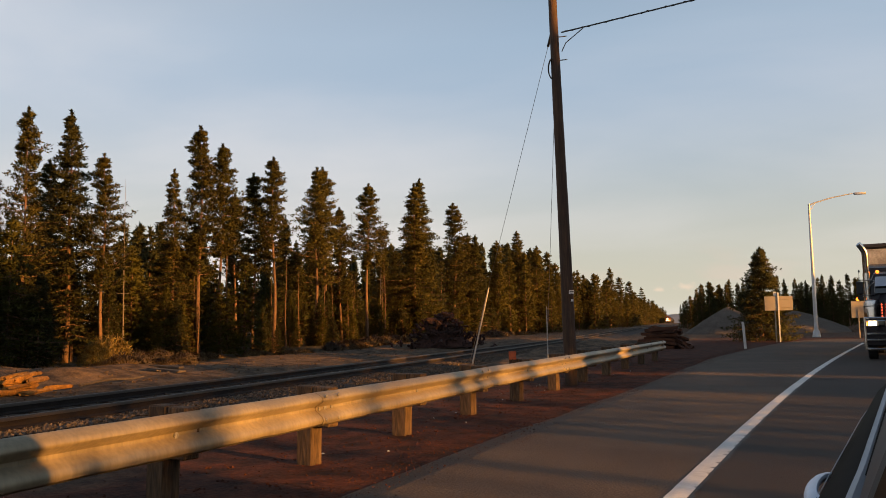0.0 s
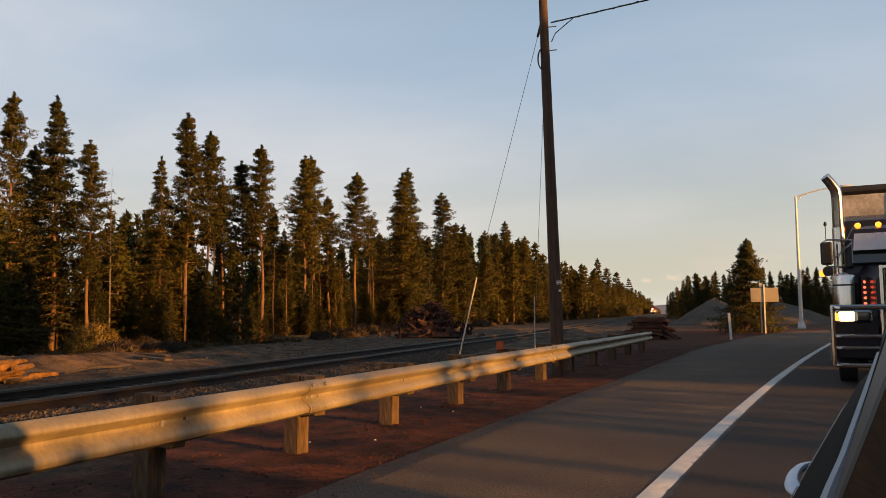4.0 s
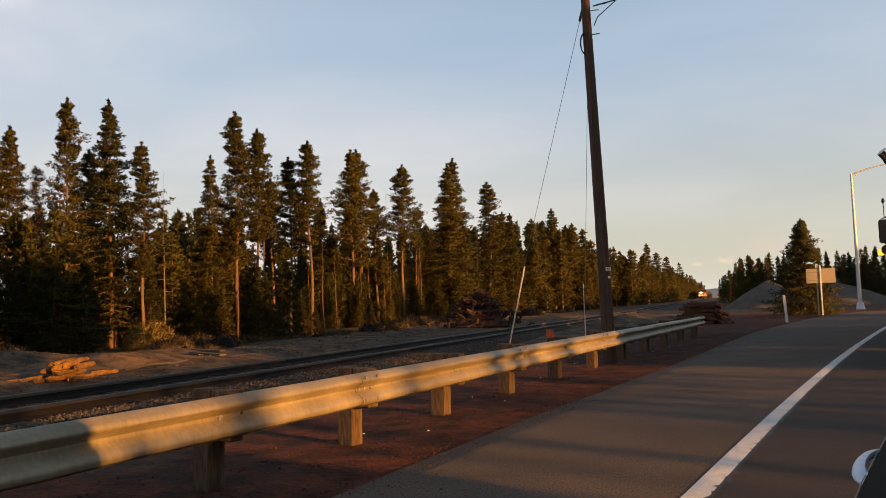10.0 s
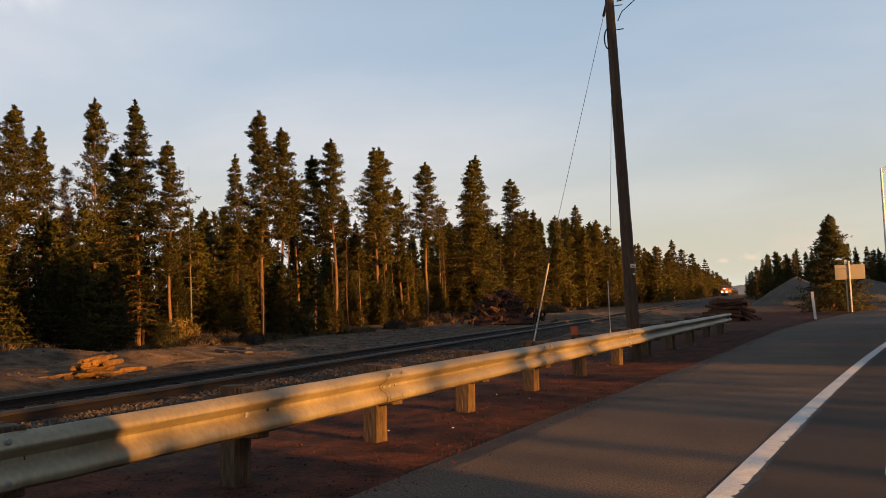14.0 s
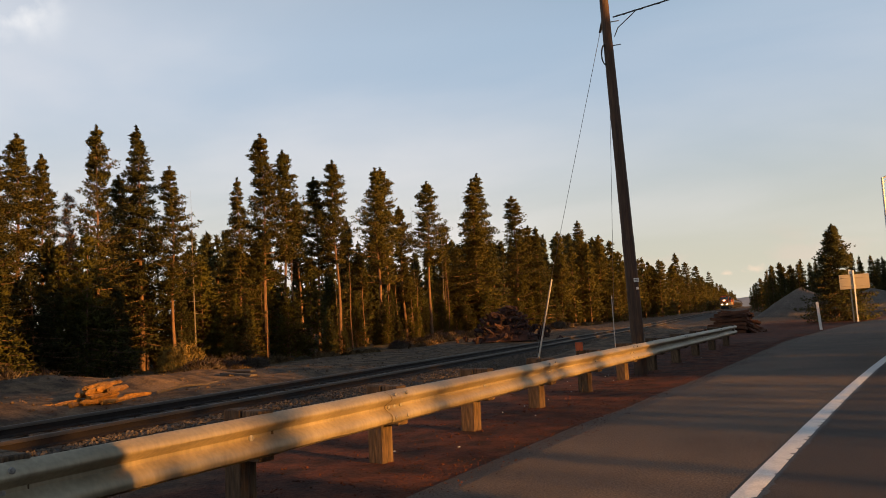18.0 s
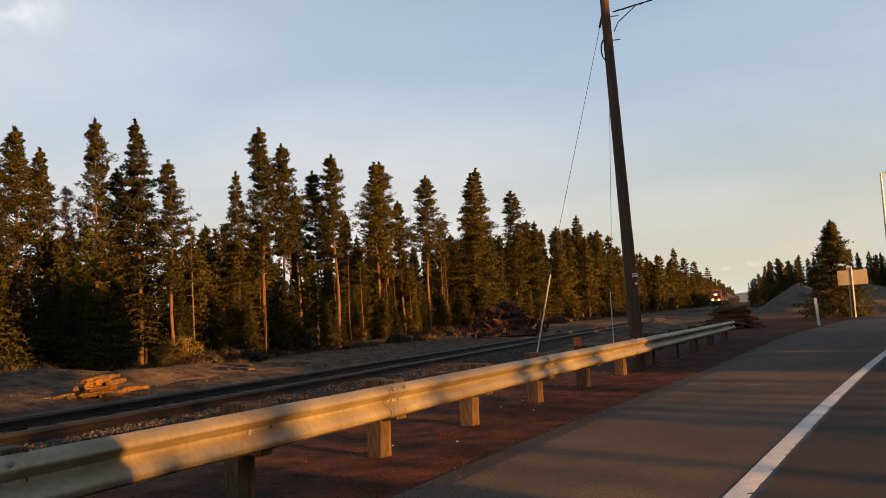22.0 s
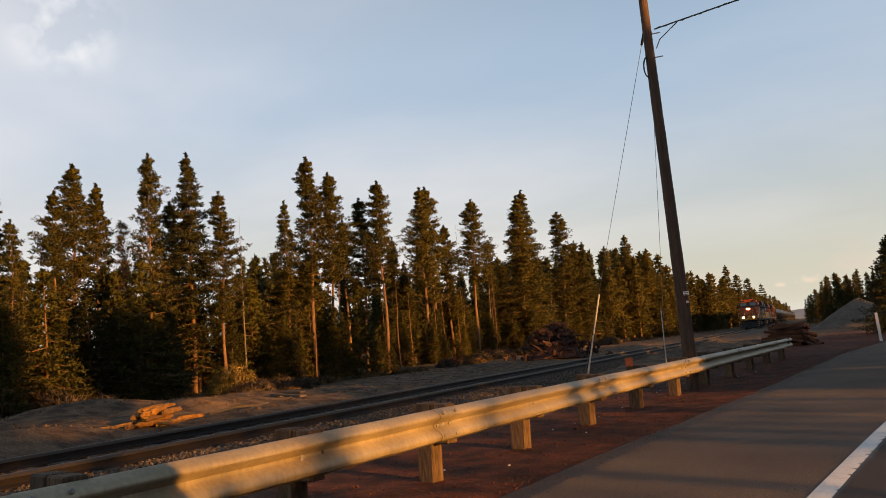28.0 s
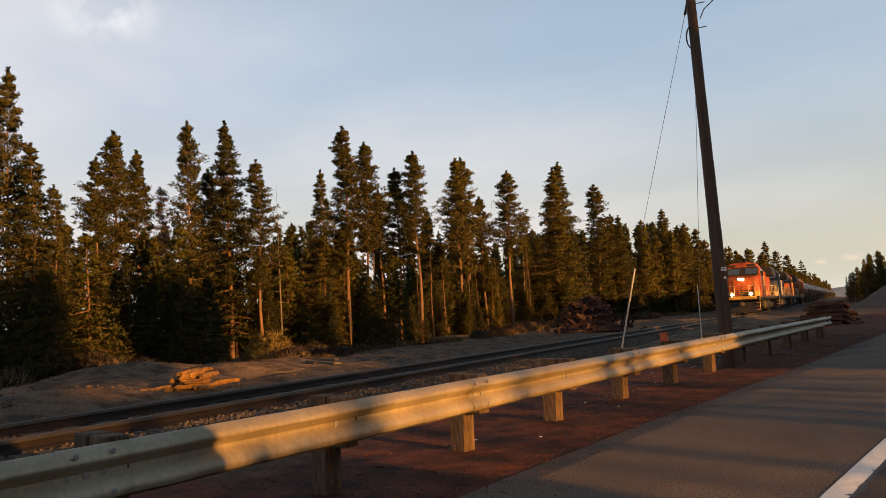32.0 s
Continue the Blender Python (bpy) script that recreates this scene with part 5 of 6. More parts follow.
def tuft_bush(name, seed, r, h, n, mat, label, category, blade=0.30, wide=0.012):
    """A dome of fine dry sprays over a few stems."""
    rng = np.random.RandomState(seed)
    a, f = rng.rand(n) * 2 * math.pi, np.sqrt(rng.rand(n))
    lump = 1 + 0.16 * np.sin(3 * a + seed) + 0.10 * np.sin(7 * a)
    up = h * np.sqrt(np.maximum(0.0, 1 - f ** 2)) * rng.rand(n) ** 0.45 * lump
    base = np.stack([r * 0.9 * f * np.cos(a) * lump, r * 0.9 * f * np.sin(a) * lump, up * 0.85], 1)
    ways = np.stack([np.cos(a) * f * 0.6, np.sin(a) * f * 0.6, np.ones(n) * 0.50], 1)
    v, normals = puffs(rng, base, np.full(n, 0.10), ways, blade, wide, 8)
    twigs = Geo()
    for k in range(16):
        b, q = rng.rand() * 6.3, rng.uniform(0.3, 0.8)
        twigs.tube([(0.1 * math.cos(b), 0.1 * math.sin(b), 0), (r * q * math.cos(b), r * q * math.sin(b), h * (1 - q * 0.5))], [0.012, 0.004], 4)
    ob = thing(name, Matrix(), label, category, "scrub along the clearing")
    part("stems", twigs, ROOT, ob)
    part("foliage", quick_mesh("foliage", v, 3, mat, normals), None, ob)
    return ob


def scrub():
    big = tuft_bush("sage_bush", 1, 1.05, 0.95, 1300, SAGE, "round golden dry sagebrush on the clearing", "bush", 0.15, 0.012)
    big.matrix_basis = pose(-25.9, 32.2, ground_z(-25.9, 32.2) - 0.05) @ Matrix.Diagonal((1.12, 1.12, 1.42, 1))
    side = tuft_bush("sage_bush", 2, 0.75, 0.65, 380, GREY_BRUSH, "low grey brown brush beside the sagebrush", "bush", 0.17, 0.012)
    side.matrix_basis = pose(-25.2, 35.4, ground_z(-25.2, 35.4) - 0.05)
    grass = tuft_bush("dry_grass_clump", 3, 0.7, 0.4, 200, DRY_GRASS, "clump of dry straw-coloured grass", "grass clump", 0.24, 0.011)
    grass.matrix_basis = pose(-22.0, 45.0, ground_z(-22, 45) - 0.03)
    rng = np.random.RandomState(8)
    spots = []
    for k in range(62):
        y = rng.uniform(15, 110)
        x = -23.4 + rng.randn() * 1.1 + (y - 40) * 0.03
        spots.append((x, y))
    for k, (x, y) in enumerate(spots):
        src = (grass, side, grass)[k % 3]
        s = rng.uniform(0.6, 1.35)
        copy_thing(src, pose(x, y, ground_z(x, y) - 0.03, 0, 0, rng.uniform(0, 360)) @ Matrix.Diagonal((s * 1.2, s * 1.2, s, 1)))
    for x, y, s in ((-24.4, 17.2, 1.5), (-23.6, 20.2, 1.5), (-24.9, 20.5, 1.6), (-26.3, 20.3, 1.6), (-25.2, 21.9, 1.1), (-21.6, 14.0, 1.3), (-23.0, 12.5, 1.6), (-26.5, 24.5, 1.2)):
        copy_thing(side, pose(x, y, ground_z(x, y) - 0.05) @ Matrix.Diagonal((s, s, s, 1)))
    for x, y, s in ((-22.5, 15.5, 1.6), (-24.8, 15.0, 1.8), (-21.0, 12.0, 1.2)):
        copy_thing(grass, pose(x, y, ground_z(x, y) - 0.05, 0, 0, 40) @ Matrix.Diagonal((s, s, s, 1)))


scrub()


def loose_stones():
    """Ballast stones and clods lying loose, too many to count."""
    rng = np.random.RandomState(21)
    ico = np.array([(1, 0, 0), (-1, 0, 0), (0, 1, 0), (0, -1, 0), (0, 0, 1), (0, 0, -1)], float)
    tri = np.array([(0, 2, 4), (2, 1, 4), (1, 3, 4), (3, 0, 4), (2, 0, 5), (1, 2, 5), (3, 1, 5), (0, 3, 5)])

    def stones(name, xy, z, size, mat, label):
        n = len(xy)
        s = size * (0.5 + rng.rand(n))[:, None, None]
        v = ico[None] * (0.6 + 0.7 * rng.rand(n, 6, 1)) * s * np.array([1, 1, 0.75])
        ang = rng.rand(n) * 6.28
        c, q = np.cos(ang)[:, None], np.sin(ang)[:, None]
        x = v[..., 0] * c - v[..., 1] * q
        y = v[..., 0] * q + v[..., 1] * c
        v = np.stack([x, y, v[..., 2]], -1) + np.stack([xy[:, 0], xy[:, 1], z], 1)[:, None]
        flat = v[:, tri].reshape(-1, 3)
        tagged(part(name, quick_mesh(name, flat, 3, mat), None), label, "stones", kind="stuff")

    n = 26000
    y = rng.rand(n) ** 1.5 * 62 - 2
    side = rng.rand(n)
    x = np.where(side < 0.72, 0.9 + 2.3 * rng.rand(n), np.where(side < .86, -0.62 + 1.24 * rng.rand(n), -2.6 + 1.7 * rng.rand(n)))
    prof_x, prof_z = [-2.6, -1.6, -0.8, 0.0, 0.8, 1.45, 2.05, 3.2], [-0.12, 0.06, 0.115, 0.105, 0.12, 0.125, 0.06, -0.12]
    z = np.interp(x, prof_x, prof_z) + 0.012
    stones("ballast_stones", np.stack([x + TRACK_X, y], 1), z, 0.031, STONES, "loose crushed stones of the track bed")
    n = 2600
    y = rng.rand(n) * 30 + 3
    x = rail_x(y) - 0.2 + rng.randn(n) * 0.75
    z = np.array([ground_z(a, b) for a, b in zip(x, y)])
    stones("cinder_stones", np.stack([x, y], 1), z + 0.004, 0.013, SOIL, "red cinder gravel spilled along the road edge")
    n = 5200
    y = rng.rand(n) ** 1.3 * 60 + 4
    x = -11.6 - rng.rand(n) ** 1.2 * 13
    z = np.array([ground_z(a, b) for a, b in zip(x, y)])
    stones("dirt_clods", np.stack([x, y], 1), z + 0.005, 0.030, SOIL, "clods and chips strewn over the graded dirt")
    n = 3200
    y = rng.rand(n) ** 1.4 * 42 + 2
    x = np.array([edge_x(b) for b in y]) + 0.05 + rng.randn(n) * 0.22
    stones("edge_gravel", np.stack([x, y], 1), np.where(rng.rand(n) < 0.6, 0.003, 0.0), 0.0075, SOIL, "fine red cinder gravel scattered over the asphalt edge")
    n = 24
    y = rng.rand(n) * 22 + 4
    x = rail_x(y) - 0.5 + rng.randn(n) * 0.6
    z = np.array([ground_z(a, b) for a, b in zip(x, y)])
    stones("pale_litter_bits", np.stack([x, y], 1), z + 0.004, 0.012, TAG_METAL, "small pale scraps of litter in the cinder")


loose_stones()


# ---- train ----
def paint(name, color, rough=0.6, vary=0.35, coat=0.0, dirt=(0.6, 0.5, 0.4)):
    return material(name, color, rough, scale=1.6, vary=vary, fine=18, grain=0.12, bump=0.03, hue=dirt, coat=coat)


ORANGE = paint("orange_locomotive_paint", (0.36, 0.072, 0.006))
YELLOW = paint("yellow_locomotive_paint", (0.55, 0.27, 0.03))
BLACK = paint("dark_locomotive_paint", (0.014, 0.013, 0.013))
DEEP_BLUE = paint("dark_blue_locomotive_paint", (0.03, 0.04, 0.065))
UNDER = material("grimy_underframe", (0.05, 0.042, 0.036), 0.85, scale=4, vary=0.4, fine=30, grain=0.3, bump=0.2)
TANK_BLACK = material("black_tank_paint", (0.013, 0.012, 0.013), 0.38, scale=1.2, vary=0.5, fine=12, grain=0.2, bump=0.02, coat=0.05, tint=(0.020, 0.018, 0.017))
RUST_CAR = paint("rust_brown_car_paint", (0.28, 0.11, 0.045), 0.7)
DARK_GLASS = glass("dark_window_glass", (0.02, 0.025, 0.03))
HEADLIGHT = glow("lit_headlight", (1.0, 0.74, 0.42), 45.0)
DITCH = glow("lit_ditch_light", (1.0, 0.60, 0.26), 30.0)
CREAM = paint("cream_rail_paint", (0.60, 0.50, 0.34))


def wheelset(geo, y, z=0.52, r=0.52):
    for s in (-1, 1):
        geo.tube([(s * 0.68, y, z), (s * 0.82, y, z)], r, 18)
        geo.tube([(s * 0.65, y, z), (s * 0.68, y, z)], r + 0.03, 18)
    geo.tube([(-0.7, y, z), (0.7, y, z)], 0.09, 8)


def bogie(parent, y, axles, gap):
    fr = Geo()
    span = gap * (axles - 1) + 1.1
    for s in (-1, 1):
        fr.box((s * 1.02, y, 0.72), (0.16, span, 0.30), b=0.04)
        for k in range(axles):
            yy = y + (k - (axles - 1) / 2) * gap
            fr.box((s * 1.05, yy, 0.55), (0.20, 0.36, 0.40), b=0.04)
    fr.box((0, y, 0.75), (2.0, 0.5, 0.3), b=0.03)
    b = part("bogie", fr, UNDER, parent, "grimy cast bogie frame")
    for k in range(axles):
        g = Geo()
        wheelset(g, y + (k - (axles - 1) / 2) * gap)
        part("wheelset", g, RAIL_STEEL, b, "steel wheels on an axle")


def locomotive(label, nose, side, stripe, lights):
    L = 22.3
    e = thing("locomotive", Matrix(), label, "locomotive", "train")
    part("deck", Geo().box((0, L / 2, 1.38), (3.0, L - 1.2, 0.34), b=0.03), BLACK, e, "dark walkway sill")
    part("deck_stripe", Geo().box((0, L / 2, 1.50), (3.04, L - 1.4, 0.04), b=0.01), stripe, e, "yellow edge stripe")
    part("fuel_tank", Geo().box((0, L / 2, 0.75), (2.7, 5.6, 0.85), b=0.2), UNDER, e, "grimy fuel tank")
    bogie(e, 4.4, 3, 1.75)
    bogie(e, L - 4.4, 3, 1.75)
    # snowplough and pilot
    pl = Geo().loft([[(x, y, z) for x, y, z in ((-1.45, 0.75, 0.16), (0, 0.25, 0.16), (1.45, 0.75, 0.16), (1.45, 0.95, 1.05), (0, 0.75, 1.05), (-1.45, 0.95, 1.05))],
                     [(x, y + 0.12, z) for x, y, z in ((-1.45, 0.75, 0.16), (0, 0.25, 0.16), (1.45, 0.75, 0.16), (1.45, 0.95, 1.05), (0, 0.75, 1.05), (-1.45, 0.95, 1.05))]])
    part("pilot_plough", pl, BLACK, e, "black snowplough pilot")
    part("coupler", Geo().box((0, 0.25, 0.9), (0.35, 0.9, 0.35), b=0.06), UNDER, e)
    part("anticlimber", Geo().box((0, 0.75, 1.42), (2.6, 0.35, 0.25), b=0.04), stripe, e, "yellow front platform edge")
    for s in (-1, 1):
        st = Geo()
        for k in range(4):
            st.box((s * 1.35, 0.95, 0.35 + k * 0.3), (0.35, 0.45, 0.05), b=0.01)
        part("steps", st, stripe, e, "front corner steps")
        part("handrail", Geo().tube([(s * 1.48, 0.72, 0.5), (s * 1.48, 0.72, 2.5), (s * 1.35, 1.0, 2.55), (s * 0.6, 0.66, 2.5), (s * 0.6, 0.66, 1.5)], 0.03, 6), CREAM, e, "pale front handrail")
        part("handrail", Geo().tube([(s * 1.46, 5.4, 1.55), (s * 1.46, 5.4, 2.6), (s * 1.46, L - 1.2, 2.6), (s * 1.46, L - 1.2, 1.55)], 0.025, 5), CREAM, e, "long side handrail")
        for k in range(8):
            part("stanchion", Geo().tube([(s * 1.46, 7.3 + k * 1.8, 1.55), (s * 1.46, 7.3 + k * 1.8, 2.6)], 0.02, 5), CREAM, e)
    # wide nose and cab
    def ring(y, w, zt, ch):
        return [(-w, y, 1.55), (w, y, 1.55), (w, y, zt - ch), (w - ch, y, zt), (-w + ch, y, zt), (-w, y, zt - ch)]
    part("nose", Geo().loft([ring(0.95, 1.05, 3.05, .25), ring(1.15, 1.30, 3.25, .25), ring(2.6, 1.42, 3.45, .2)]), nose, e, "broad painted nose")
    part("nose_band", Geo().loft([ring(0.90, 1.06, 2.05, .02), ring(1.12, 1.325, 2.05, .02), ring(2.6, 1.44, 2.05, .02)]), stripe, e, "yellow band low on the nose")
    part("nose_door", Geo().box((-0.45, 0.92, 2.35), (0.55, 0.06, 1.5), b=0.02), nose, e)
    cab = Geo().loft([[(-1.5, y, 1.55), (1.5, y, 1.55), (1.5, y + dz, 4.05), (1.15, y + dz, 4.55), (0.5, y + dz, 4.70), (-0.5, y + dz, 4.70), (-1.15, y + dz, 4.55), (-1.5, y + dz, 4.05)]
                      for y, dz in ((2.45, 0.22), (5.3, 0.0))])
    part("cab", cab, nose, e, "painted driver's cab")
    part("windshield_surround", Geo().box((0, 2.575, 3.88), (2.75, 0.05, 0.78), pose(0, 0, 0, -5), b=0.02), BLACK, e, "black band round the windshields")
    for k in range(4):
        part("nose_stripe", Geo().box((0, 0.895, 1.64 + k * 0.15), (2.06, 0.05, 0.06), b=0.01), BLACK, e, "dark stripe across the nose")
    for s in (-1, 1):
        part("windshield", Geo().box((s * 0.74, 2.555, 3.88), (1.05, 0.05, 0.58), pose(0, 0, 0, -5), b=0.03), DARK_GLASS, e, "dark cab windshield")
        part("side_window", Geo().box((s * 1.5, 3.9, 3.7), (0.05, 1.3, 0.65), b=0.02), DARK_GLASS, e, "dark side window")
        part("sun_visor", Geo().box((s * 0.74, 2.52, 4.24), (1.15, 0.16, 0.04), b=0.01), nose, e)
        part("cab_mirror", Geo().box((s * 1.65, 3.1, 3.6), (0.2, 0.1, 0.5), b=0.02), BLACK, e)
        lamp = part("ditch_light", Geo().tube([(s * 0.80, 0.62, 1.78), (s * 0.80, 0.80, 1.78)], [0.15, 0.17], 12), BLACK, e)
        if lights:
            part("lens", Geo().tube([(s * 0.80, 0.55, 1.78), (s * 0.80, 0.62, 1.78)], [0.12, 0.14], 12), DITCH, lamp, "lit lens")
    house = part("headlight", Geo().box((0, 1.12, 3.12), (0.62, 0.24, 0.34), b=0.05), BLACK, e, "twin headlight housing")
    if lights:
        for s in (-1, 1):
            part("lens", Geo().tube([(s * 0.15, 0.93, 3.12), (s * 0.15, 1.02, 3.12)], [0.12, 0.13], 12), HEADLIGHT, house, "lit lens")
    part("number_board", Geo().box((-0.85, 2.62, 4.42), (0.6, 0.06, 0.2), b=0.02), BLACK, e)
    part("number_board", Geo().box((0.85, 2.62, 4.42), (0.6, 0.06, 0.2), b=0.02), BLACK, e)
    part("horn", Geo().tube([(0.3, 4.2, 4.70), (0.3, 4.2, 4.85), (0.3, 3.7, 4.9)], [0.04, 0.05, 0.11], 8), UNDER, e)
    part("aircon", Geo().box((0, 4.6, 4.78), (1.4, 0.9, 0.22), b=0.05), BLACK, e)
    # long hood
    part("hood", Geo().box((0, 12.6, 2.85), (1.85, 14.6, 2.6), b=0.12), side, e, "long engine hood")
    part("hood_roof", Geo().box((0, 12.6, 4.22), (1.7, 14.4, 0.2), b=0.06), BLACK, e, "sooty dark hood roof")
    for k in range(6):
        for s in (-1, 1):
            part("hood_door", Geo().box((s * 0.94, 6.6 + k * 1.55, 2.7), (0.04, 1.35, 1.9), b=0.01), (side, stripe)[k % 3 == 1], e)
    part("radiator_wing", Geo().loft([[(-1.5, y, 3.7), (1.5, y, 3.7), (1.55, y, 4.35), (1.3, y, 4.6), (-1.3, y, 4.6), (-1.55, y, 4.35)] for y in (15.4, 20.4)]), BLACK, e, "overhanging dark radiator")
    for s in (-1, 1):
        part("radiator_grille", Geo().box((s * 1.54, 17.9, 4.0), (0.05, 4.4, 0.45), b=0.01), BLACK, e)
        part("hood_stripe", Geo().box((s * 0.955, 12.6, 1.85), (0.03, 14.0, 0.34), b=0.005), stripe, e)
        part("electrical_cabinet", Geo().box((s * 1.2, 6.4, 2.6), (0.5, 2.0, 2.0), b=0.05), stripe, e, "yellow cabinet behind the cab")
    part("exhaust_hood", Geo().box((0, 11.5, 4.42), (0.7, 1.3, 0.28), b=0.05), UNDER, e)
    return e


def tank_car():
    L = 17.6
    e = thing("tank_car", Matrix(), "long black cylindrical tank car with a dusty dull shell", "tank car", "train")
    rings = []
    for y, f in ((1.25, 0.35), (1.32, 0.7), (1.5, 0.92), (1.8, 1.0), (L / 2, 1.0), (L - 1.8, 1.0), (L - 1.5, 0.92), (L - 1.32, 0.7), (L - 1.25, 0.35)):
        rings.append([(1.53 * f * math.cos(a), y, 2.75 + 1.53 * f * math.sin(a)) for a in [2 * math.pi * k / 24 for k in range(24)]])
    part("tank", Geo().loft(rings), TANK_BLACK, e, "black riveted tank shell")
    for y in (L * 0.3, L * 0.7):
        part("band", Geo().tube([(0, y - .05, 2.75), (0, y + .05, 2.75)], 1.55, 24), TANK_BLACK, e)
    part("manway", Geo().tube([(0, L / 2, 4.2), (0, L / 2, 4.55)], 0.42, 14), UNDER, e, "top manway")
    part("platform", Geo().box((0, L / 2, 4.28), (1.9, 1.8, 0.05), b=0.01), UNDER, e, "top walkway")
    for s in (-1, 1):
        part("platform_rail", Geo().tube([(s * .95, L / 2 - .9, 4.3), (s * .95, L / 2 - .9, 4.85), (s * .95, L / 2 + .9, 4.85), (s * .95, L / 2 + .9, 4.3)], 0.025, 5), UNDER, e)
        part("ladder", Geo().tube([(s * 1.5, L / 2, 1.2), (s * 1.5, L / 2, 3.6), (s * .95, L / 2, 4.3)], 0.03, 5), UNDER, e)
        part("stub_sill", Geo().box((0, L / 2 + s * (L / 2 - 1.2), 1.0), (0.7, 2.2, 0.4), b=0.04), UNDER, e)
        part("end_platform", Geo().box((0, L / 2 + s * (L / 2 - 0.55), 1.22), (2.7, 0.6, 0.06), b=0.01), UNDER, e)
    bogie(e, 1.9, 2, 1.78)
    bogie(e, L - 1.9, 2, 1.78)
    return e


def box_hopper():
    L = 17.0
    e = thing("hopper_car", Matrix(), "rust-brown covered hopper car behind the locomotives", "hopper car", "train")
    part("body", Geo().loft([[(-1.5, y, z0), (1.5, y, z0), (1.52, y, 3.9), (1.1, y, 4.45), (-1.1, y, 4.45), (-1.52, y, 3.9)] for y, z0 in ((0.8, 2.4), (2.6, 1.0), (L - 2.6, 1.0), (L - 0.8, 2.4))]), RUST_CAR, e)
    for s in (-1, 1):
        for k in range(11):
            part("rib", Geo().box((s * 1.53, 1.8 + k * 1.34, 2.8), (0.08, 0.10, 2.1), b=0.01), RUST_CAR, e)
        part("side_sill", Geo().box((s * 1.45, L / 2, 1.15), (0.15, L - 1.0, 0.3), b=0.02), UNDER, e)
    part("roof_walk", Geo().box((0, L / 2, 4.52), (0.7, L - 2, 0.06), b=0.01), UNDER, e)
    bogie(e, 1.9, 2, 1.78)
    bogie(e, L - 1.9, 2, 1.78)
    return e


TRAIN = []
offset = 0.0
for label, nose, side, stripe, lit in (("leading orange locomotive with lit headlights and a yellow-edged nose", ORANGE, ORANGE, YELLOW, True),
                                       ("dark blue trailing locomotive", DEEP_BLUE, DEEP_BLUE, CREAM, False),
                                       ("orange and yellow trailing locomotive", ORANGE, ORANGE, YELLOW, False)):
    TRAIN.append((locomotive(label, nose, side, stripe, lit), offset))
    offset += 22.9
TRAIN.append((box_hopper(), offset))
offset += 17.6
tank = tank_car()
TRAIN.append((tank, offset))
offset += 18.1
for k in range(21):
    TRAIN.append((copy_thing(tank, Matrix()), offset))
    offset += 18.1


# ---- heavy truck ----
CHROME = material("chrome", (0.62, 0.60, 0.58), 0.18, 1.0, scale=4, vary=0.12, fine=20, grain=0.05, bump=0.0)
TRUCK_PAINT = material("dark_purple_truck_paint", (0.014, 0.012, 0.020), 0.3, scale=2, vary=0.3, fine=25, grain=0.1, bump=0.0, coat=0.15, spec=0.2)
TRAILER_WHITE = material("dirty_white_panel", (0.55, 0.52, 0.47), 0.7, scale=1.6, vary=0.45, fine=14, grain=0.2, bump=0.1, hue=(0.8, 0.75, 0.7))
TARP = material("black_tarpaulin", (0.03, 0.03, 0.032), 0.7, scale=3, vary=0.3, fine=20, grain=0.2, bump=0.3)
VISOR = material("polished_visor", (0.62, 0.62, 0.66), 0.3, 0.6, scale=3, vary=0.1, fine=20, grain=0.05, bump=0.0)
RUBBER = material("tyre_rubber", (0.022, 0.022, 0.022), 0.85, scale=8, vary=0.3, fine=50, grain=0.3, bump=0.3)
AMBER = glow("lit_amber_lamp", (1.0, 0.22, 0.015), 1.6)
RED_LED = glow("lit_red_led", (1.0, 0.09, 0.03), 1.6)
TRUCK_LIGHT = glow("lit_truck_headlamp", (1.0, 0.70, 0.36), 2.2)
BLACK_TRIM = material("black_trim", (0.02, 0.02, 0.02), 0.6, scale=8, vary=0.2, bump=0.1)


def wheel(parent, name, c, r, w, face):
    t = part(name, Geo().tube([(c[0] - w / 2, c[1], c[2]), (c[0] - w / 2 + .02, c[1], c[2]), (c[0] + w / 2 - .02, c[1], c[2]), (c[0] + w / 2, c[1], c[2])], [r - .03, r, r, r - .03], 24), RUBBER, parent, "black tyre")
    x = c[0] + face * (w / 2 + 0.002)
    part("rim", Geo().tube([(x - face * 0.05, c[1], c[2]), (x + face * 0.01, c[1], c[2])], [r * 0.58, r * 0.52], 20), CHROME, t, "metal rim")
    part("hub", Geo().tube([(x, c[1], c[2]), (x + face * 0.06, c[1], c[2])], [r * 0.2, r * 0.14], 12), CHROME, t)


